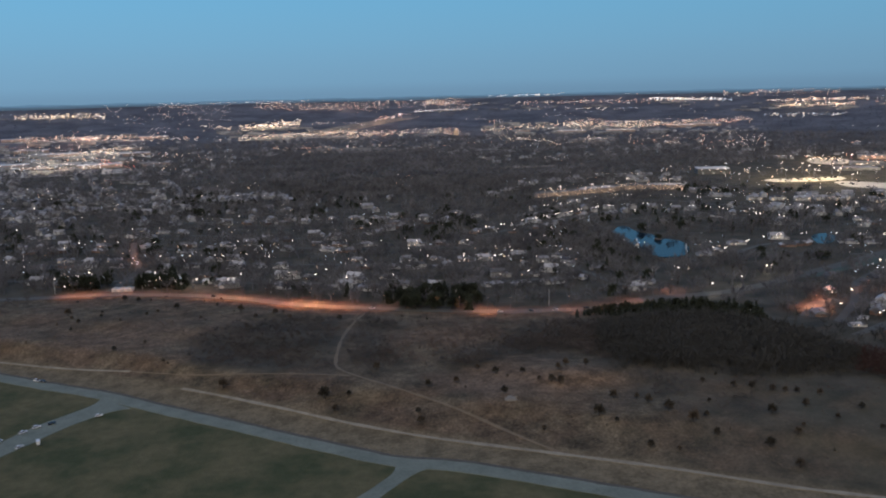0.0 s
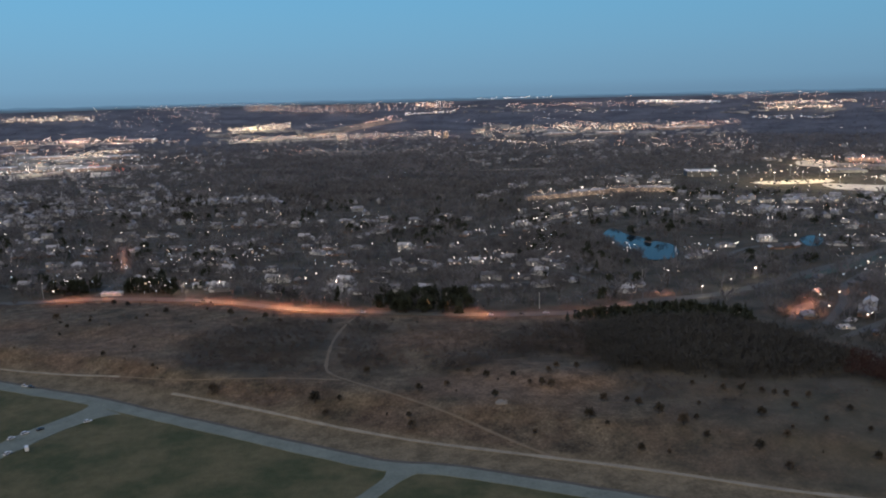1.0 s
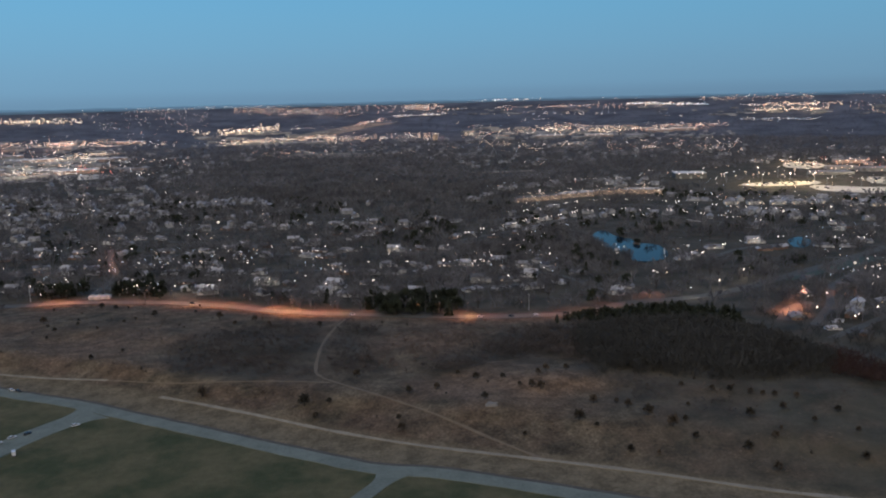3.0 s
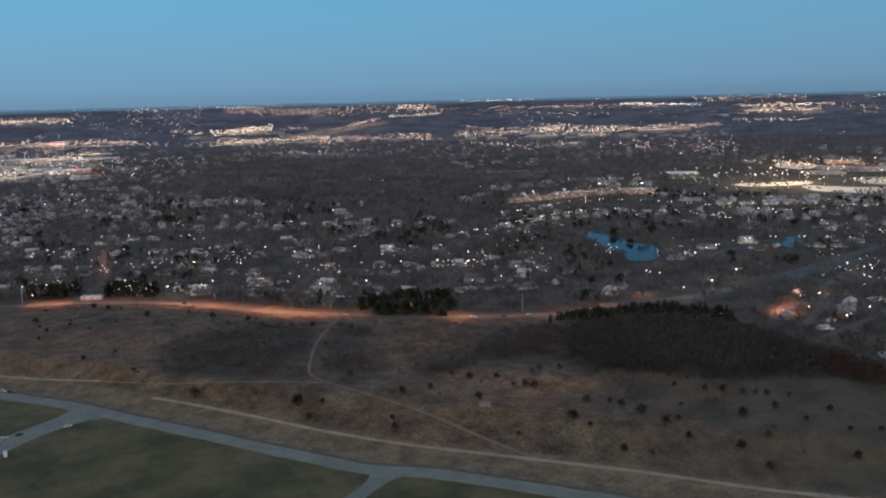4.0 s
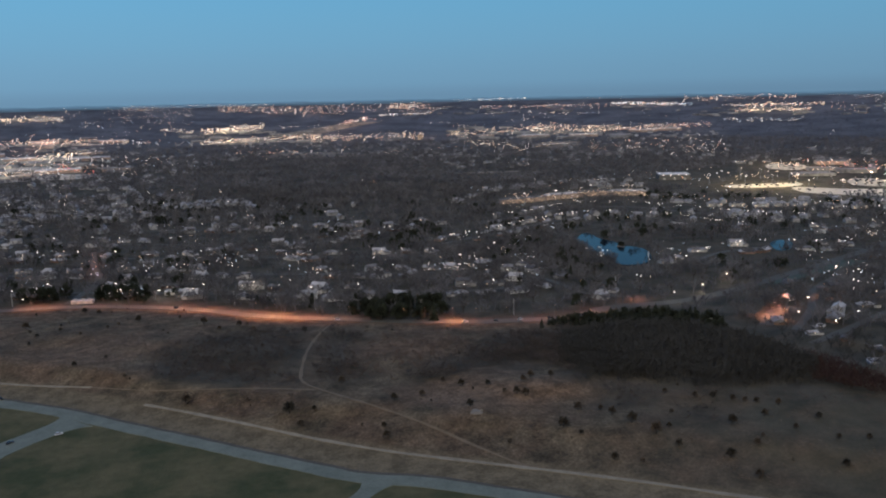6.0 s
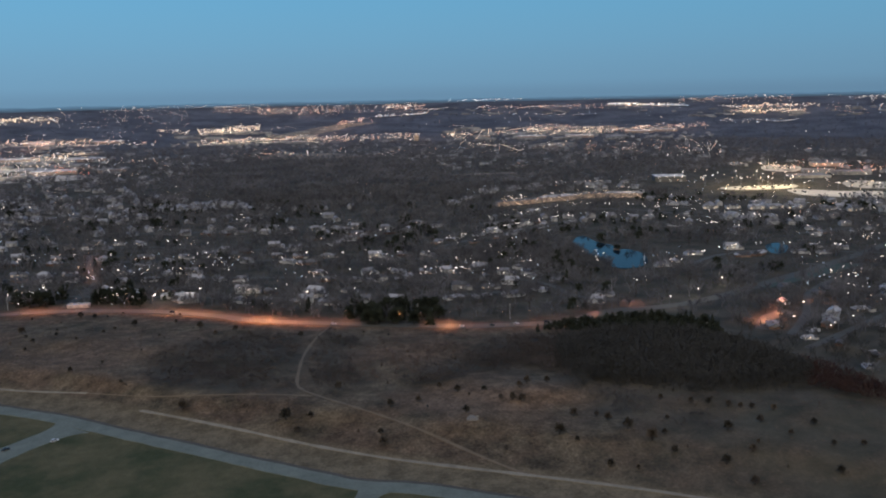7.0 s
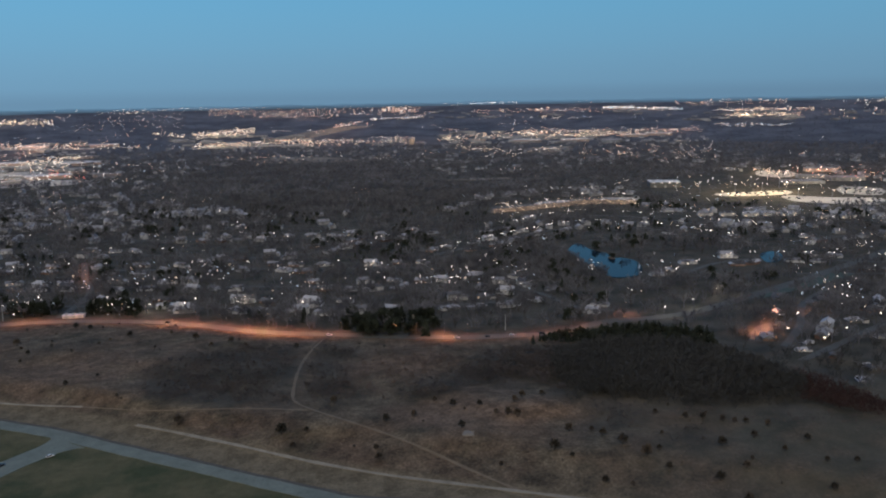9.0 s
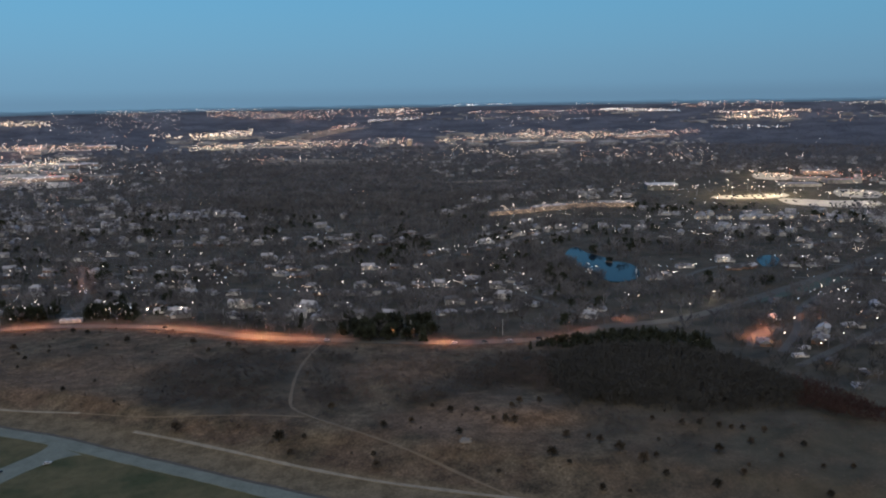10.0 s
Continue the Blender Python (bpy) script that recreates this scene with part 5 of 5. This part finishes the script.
def suburb_trees(n, r0, r1, templates, lo, hi, name, gap, bark_tone="twigs"):
    a, R = np.radians(rng.uniform(-34, 36, n)), np.sqrt(rng.uniform(r0**2, r1**2, n))
    X, Y = R * np.sin(a), R * np.cos(a)
    keep = (Y > np.interp(X, [p[0] for p in AVENUE], [p[1] for p in AVENUE]) + 6) | ((X > 262) & (Y > 0.95 * X + 222)) | ((X > 222) & (Y > 640))
    keep &= ~inside(X, Y, pond_rows) & (away(X, Y, POND + POND[:1]) > 4)
    open_land = np.zeros(n, bool)
    for lot in LOTS + FIELDS + [SMALL_POND, [(-1100, 1980), (-810, 2080), (-1120, 3040), (-1560, 2850)]] + [[(476, 1400), (462, 1666), (784, 1988), (1064, 1988), (1064, 1372), (728, 1344)], [(280, 840), (266, 980), (350, 1008), (420, 896)],
                       [(430, 1235), (730, 1195), (730, 1330), (430, 1345)], [(145, 1325), (290, 1325), (290, 1425), (145, 1425)], [(270, 1400), (440, 1400), (440, 1545), (270, 1545)]]:
        open_land |= inside(X, Y, lot)
    keep &= ~open_land | (rng.uniform(0, 1, n) < 0.04)
    woods = np.zeros(n, bool)
    for w in DARK_WOODS:
        woods |= inside(X, Y, w)
    right = (X > 84 + 0.12 * Y) & (Y < 1400)
    clump = np.sin(X / 41 + 2 * np.sin(Y / 63)) + np.sin(Y / 57 - X / 83)
    for w in GROVES:
        woods |= inside(X, Y, w)
    keep &= woods | (rng.uniform(0, 1, n) < np.where(right, 0.6, 0.74) + 0.27 * clump)
    keep &= (away(X, Y, AVENUE) > np.where(X > 150, 7, 15)) & (np.hypot(X + 224, Y - 776) > 17) & (away(X, Y, MEADOW) > 8) & (away(X, Y, RED_YARD) > 9) & ~inside(X, Y + 16, pond_rows) & ~inside(X, Y + 30, pond_rows) & ~inside(X, Y + 44, pond_rows)
    if gap:
        keep &= clear(X, Y, STREETS[8:10], 11)
        keep &= clear(X, Y, ALL_ROADS, 5.5)
        d = np.full(n, 99.0)
        for q, s in zip(hx, hy):
            d = np.minimum(d, np.hypot(X - q, Y - s))
        keep &= d > 7.0
    V, F = scatter(templates, X[keep], Y[keep], rng.uniform(lo, hi, keep.sum()), rng)
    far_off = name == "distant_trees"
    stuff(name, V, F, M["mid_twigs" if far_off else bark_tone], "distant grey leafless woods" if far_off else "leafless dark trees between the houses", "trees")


suburb_trees(1500, 500, 690, DETAILED, 5, 10, "suburb_trees", True, "wood_twigs")
suburb_trees(3900, 680, 980, DETAILED, 8, 16, "suburb_trees", True)
suburb_trees(8800, 980, 1700, MIDDLE, 9, 17, "suburb_trees", True)
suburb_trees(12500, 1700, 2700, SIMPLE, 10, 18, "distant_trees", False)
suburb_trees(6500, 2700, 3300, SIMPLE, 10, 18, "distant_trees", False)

# Yard trees close in front of the houses.
bear, gone_ = np.arctan2(np.tile(hx, 2), np.tile(hy, 2)), np.hypot(np.tile(hx, 2), np.tile(hy, 2))
across, nearer = rng.uniform(-9, 9, len(bear)), rng.uniform(8, 13, len(bear))
x, y = (gone_ - nearer) * np.sin(bear) + across * np.cos(bear), (gone_ - nearer) * np.cos(bear) - across * np.sin(bear)
ok = clear(x, y, ALL_ROADS, 4.5)
V, F = scatter(DETAILED, x[ok], y[ok], rng.uniform(7, 12, ok.sum()), rng)
stuff("yard_trees", V, F, M["twigs"], "leafless trees in the yards of the houses", "trees")

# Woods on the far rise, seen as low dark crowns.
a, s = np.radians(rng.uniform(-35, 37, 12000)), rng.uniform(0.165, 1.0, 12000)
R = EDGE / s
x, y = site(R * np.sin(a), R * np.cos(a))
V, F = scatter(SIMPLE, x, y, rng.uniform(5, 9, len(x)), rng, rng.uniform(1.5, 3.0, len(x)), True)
stuff("far_woods", V, F, M["far_twigs"], "far woods up to the skyline, blue-grey with haze", "woods")
seeds_ = rng.integers(0, 130, 700)
fy = rng.uniform(700, 1500, 130)[seeds_] + rng.normal(0, 14, 700)
fa = np.radians(rng.uniform(-33, 35, 130)[seeds_] + rng.normal(0, 0.7, 700))
X, Y = fy * np.tan(fa), fy
keep = (Y > np.interp(X, [p[0] for p in AVENUE], [p[1] for p in AVENUE]) + 8) & clear(X, Y, ALL_ROADS, 6) & ~inside(X, Y, pond_rows) & ~inside(X, Y + 22, pond_rows)
V, F = scatter([joined(fir_tree(np.random.default_rng(170), 130, 0.27))] + [joined(bush(np.random.default_rng(171 + k), 130)) for k in range(3)], X[keep], Y[keep], rng.uniform(6, 12, keep.sum()), rng)
stuff("garden_conifers", V, F, M["needles"], "dark evergreen trees in the gardens", "trees")

# ---------------------------------------------------------------- the lights of the far town
OCT = (np.array([(1, 0, 0), (-1, 0, 0), (0, 1, 0), (0, -1, 0), (0, 0, 1), (0, 0, -1)], float),
       np.array([(0, 2, 4), (2, 1, 4), (1, 3, 4), (3, 0, 4), (2, 0, 5), (1, 2, 5), (3, 1, 5), (0, 3, 5)]))
points = {tone: [] for tone in ("warm", "white", "orange", "cool", "red", "warm_dim", "white_dim", "orange_dim", "cool_dim", "red_dim")}


def district(a0, a1, r0, r1, n, mix, size=1.0):
    """Lamps strewn in small clusters between two bearings and two distances, few of them in the dark woods."""
    n = int(n * 1.5)
    m = max(1, n // 9)
    k = rng.integers(0, m, n)
    A = np.radians(rng.uniform(a0, a1, m)[k] + rng.normal(0, 0.55, n))
    S = rng.uniform(1 / r1, 1 / r0, m)[k] * rng.normal(1, 0.028, n)
    X, Y = np.sin(A) / S, np.cos(A) / S
    dark = np.zeros(n, bool)
    for w in DARK_WOODS:
        dark |= inside(X, Y, w)
    stays = ~dark | (rng.uniform(0, 1, n) > 0.8)
    for x_, y_ in zip(*(v[stays] for v in (X, Y))):
        tone = mix[int(rng.integers(0, len(mix)))]
        points[tone + ("_dim" if rng.uniform() < 0.45 else "")].append((x_, y_, size * rng.uniform(0.55, 1.25)))


WARM, GOLD, PALE, MIXED = ("warm", "white", "warm"), ("orange", "warm", "warm", "white"), ("white", "white", "cool", "warm"), ("warm", "white", "orange", "white", "cool")
def lane(a0, r0, a1, r1, n, mix, spread=3.0, size=1.0, faint=0.33):
    """Lamps along a line between two bearings and distances, strewn about it."""
    n = int(1.7 * n)
    f = rng.uniform(0, 1, n)
    S = np.clip((1 - f) / r0 + f / r1 + rng.normal(0, spread * 3.67e-6, n), 1 / 20000, 1)
    for a_, s_ in zip(np.radians(a0 + (a1 - a0) * f), S):
        tone = mix[int(rng.integers(0, len(mix)))]
        points[tone + ("_dim" if rng.uniform() < faint else "")].append((math.sin(a_) / s_, math.cos(a_) / s_, size * rng.uniform(0.5, 1.2)))


PINK = ("orange", "warm", "white", "orange")
# West: the shopping quarter.
lane(-27.0, 9300, -21.9, 9000, 120, WARM, 2.6)
lane(-27.0, 4100, -18.8, 3880, 120, PINK, 2.6)
lane(-18.8, 3880, -16.3, 3570, 26, MIXED, 2.4)
lane(-23.6, 2920, -20.5, 3090, 60, WARM, 2.6)
lane(-27.5, 2360, -22.4, 2295, 70, PALE, 2.2)
lane(-22.4, 2500, -20.4, 2240, 34, ("orange", "red", "red"), 4.0)
lane(-27.5, 2950, -21.0, 2700, 120, MIXED, 9.0)
lane(-20.6, 2680, -13.7, 2463, 34, MIXED, 5.0)
lane(-22.0, 9500, -14.0, 8000, 100, MIXED, 8.0, 0.9, 0.7)
# Middle: lights along the airfield and the long street in front of it.
lane(-16.2, 5280, -14.1, 4700, 28, WARM, 1.8)
lane(-13.7, 4680, -9.6, 5240, 150, WARM, 3.0)
lane(-13.8, 3550, -5.9, 3800, 150, GOLD, 2.6)
lane(-6.6, 3560, 1.0, 3690, 140, GOLD, 3.2)
lane(-11.9, 2800, -5.9, 2660, 34, PINK, 6.0)
lane(-12.5, 13500, -4.3, 9600, 210, PINK, 4.2, 0.85, 0.5)
lane(-4.3, 11900, 1.8, 11750, 70, PINK, 4.0, 0.85)
lane(-2.0, 7260, 1.8, 7850, 44, PALE, 1.0)
lane(-1.2, 12600, 1.2, 13400, 60, GOLD, 2.6)
lane(-18.6, 18000, -11.7, 17500, 50, MIXED, 2.5, 0.8)
lane(-4.5, 5300, -2.4, 6600, 26, PINK, 1.6)
# East of the tower.
lane(3.0, 19500, 8.0, 19800, 44, PALE, 0.8, 0.9)
lane(4.9, 9900, 17.2, 9740, 110, PINK, 2.0, 0.9)
lane(13.7, 11000, 18.8, 9860, 60, ("white", "white", "cool"), 1.0, 1.25, 0.1)
lane(5.3, 7120, 13.2, 6570, 22, PALE, 1.5)
lane(2.5, 3700, 8.3, 4040, 60, GOLD, 2.6, 1.1)
lane(8.3, 4160, 13.6, 3940, 150, GOLD, 4.0, 1.05)
lane(13.6, 3940, 20.1, 4460, 110, PINK, 3.0)
lane(3.7, 3140, 8.3, 2615, 46, WARM, 3.5)
lane(8.3, 2770, 11.0, 2920, 16, WARM, 2.0)
lane(12.1, 2740, 16.6, 2725, 34, PINK, 5.0)
lane(16.6, 2725, 21.0, 2670, 54, PINK, 8.0)
lane(18.3, 14950, 25.1, 15600, 90, PINK, 3.0, 0.85)
lane(20.9, 8750, 26.7, 8750, 90, GOLD, 1.4)
lane(21.4, 6900, 26.1, 7000, 80, GOLD, 1.6)
lane(20.8, 5050, 25.5, 4980, 40, PALE, 2.0)
lane(28.3, 13900, 33, 14600, 34, PALE, 1.0)
lane(27.1, 7650, 33, 6850, 46, MIXED, 5.0)
# The car parks and the quarter of red lamps beside them.
lane(21.6, 2117, 23.5, 2126, 12, PALE, 0.6, 0.8)
lane(23.4, 2080, 25.5, 2040, 34, GOLD, 2.0)
lane(25.5, 2050, 33, 2060, 70, ("orange", "red", "orange", "warm"), 6.5)
lane(19.0, 1800, 33, 1700, 34, WARM, 6.0, 1.2, 0.15)
lane(10.2, 1658, 13.6, 1687, 14, PALE, 0.8, 0.8)
lane(6.5, 1390, 15.4, 1520, 70, GOLD, 4.5, 0.8)
lane(15.4, 1440, 33, 1300, 90, MIXED, 9.0, 0.75)
# Scattered lamps between the quarters.
district(-31, 33, 8400, 20000, 110, MIXED, 0.7)
district(-31, 33, 4200, 8400, 110, MIXED, 0.7)
district(-31, 33, 2380, 4200, 100, MIXED, 0.75)
district(-31, 33, 1540, 2380, 150, MIXED, 0.8)
district(-31, 33, 800, 1540, 330, PALE, 0.9)
# Lit forecourts: a strong lamp here and there lights the ground round it.
for bearing, R, watts, tone in ((-24.5, 10400, 1.5e5, 0), (-23, 3980, 9e4, 1), (-20.5, 3930, 9e4, 1), (-22.3, 2990, 6e4, 0), (-13, 4750, 7e4, 0), (-11.5, 4900, 8e4, 0), (-10.4, 5050, 7e4, 0),
                                (-12, 3640, 7e4, 0), (-9.4, 3720, 9e4, 0), (-7, 3780, 7e4, 1), (-4.2, 3640, 5e4, 1), (-1, 3660, 6e4, 0), (1, 3640, 9e4, 1), (-5.4, 4350, 5e4, 1), (-4.6, 4900, 7e4, 1), (-4, 5600, 9e4, 1), (-2.9, 6200, 9e4, 1),
                                (-9, 10800, 9e4, 1), (-6.5, 9900, 9e4, 1), (0, 12800, 9e4, 1), (4, 3800, 4e4, 0), (9.5, 4100, 7e4, 0), (11.5, 4030, 9e4, 0), (13.2, 3960, 7e4, 0), (16, 4100, 5e4, 1),
                                (18.6, 4330, 6e4, 1), (9.8, 2880, 3e4, 1), (15.5, 2740, 2.5e4, 1), (22.5, 8700, 1.3e5, 0), (24.5, 8700, 1.3e5, 0), (22.8, 7000, 1.2e5, 0), (25, 7000, 1.2e5, 0),
                                (15.5, 10700, 9e4, 0), (10, 9800, 6e4, 1)):
    a_ = math.radians(bearing)
    p = on_land(R * math.sin(a_), R * math.cos(a_))
    floods.add("f", pose(p.x, p.y, p.z))
    bulb = bpy.data.lights.new("bulb", "POINT")
    bulb.energy, bulb.color, bulb.shadow_soft_size = watts, ((1.0, 0.78, 0.5), (1.0, 0.62, 0.48))[tone], 1.0
    new("bulb", bulb).location = (p.x, p.y, p.z + 22.5)
for tone, spots in points.items():
    spots = np.array(spots)
    points[tone] = spots = spots[~inside(spots[:, 0], spots[:, 1], pond_rows)]
    x, y = site(spots[:, 0], spots[:, 1])
    r = np.hypot(x, y)
    size = np.maximum(0.5, r * 0.0004) * spots[:, 2]
    z = height(x, y) + 11.0 + size
    V = (OCT[0][None] * np.array([1.25, 1.0, 0.75]) * size[:, None, None] + np.stack([x, y, z], 1)[:, None]).reshape(-1, 3)
    F = (OCT[1][None] + (np.arange(len(x)) * 6)[:, None, None]).reshape(-1, 3)
    stuff(tone + "_town_lights", V, F, M[tone], "countless distant town lamps glowing at dusk", "lights")
# Masts that carry them.
V, F, n = [], [], 0
for tone, spots in points.items():
    for X, Y, s in spots:
        p = on_land(X, Y)
        r = math.hypot(p.x, p.y)
        w, top = 0.1 + r * 0.00006, 11.0
        V += [(p.x - w, p.y, p.z - 1), (p.x + w, p.y, p.z - 1), (p.x, p.y + w, p.z - 1), (p.x, p.y, p.z + top)]
        F += [(n, n + 1, n + 3), (n + 1, n + 2, n + 3), (n + 2, n, n + 3)]
        n += 4
stuff("town_lamp_posts", V, F, M["dark_metal"], "thin dark posts of distant town lamps", "lamp posts")

# Low roofs of the far quarters.
V, F = [], []
for a0, a1, r0, r1, n in ((-31, -20, 2310, 4620, 60), (-15, -6, 3500, 5040, 40), (3, 19, 3360, 4620, 55), (-31, -22, 9100, 13300, 30), (2, 18, 7840, 12600, 30), (19, 33, 6160, 8680, 40), (24, 31, 1900, 2100, 4)):
    for _ in range(n):
        a_, R = math.radians(rng.uniform(a0, a1)), 1 / rng.uniform(1 / r1, 1 / r0)
        p = on_land(R * math.sin(a_), R * math.cos(a_))
        k = min(1.0, EDGE / R) ** 0.5
        block(V, F, p.x, p.y, p.z, rng.uniform(30, 90) * k, rng.uniform(25, 50) * k, rng.uniform(5, 9) * k, rng.uniform(-0.4, 0.4), None)
stuff("far_commercial_roofs", V, F, M["far_roof"], "low flat-roofed commercial buildings far off", "buildings")

# Cars left on the floodlit car parks.
V, F = [], []
for lot in LOTS:
    lx, ly = in_poly(lot, 22, rng)
    for X, Y in zip(lx, ly):
        x, y = site(X, Y)
        block(V, F, float(x), float(y), float(height(x, y)) + 0.6, 4.5, 1.9, 1.5, 0.3 + 1.57 * int(rng.integers(0, 2)), None)
stuff("car_park_cars", V, F, M["car_dark"], "small dark cars scattered over the floodlit car parks", "cars")
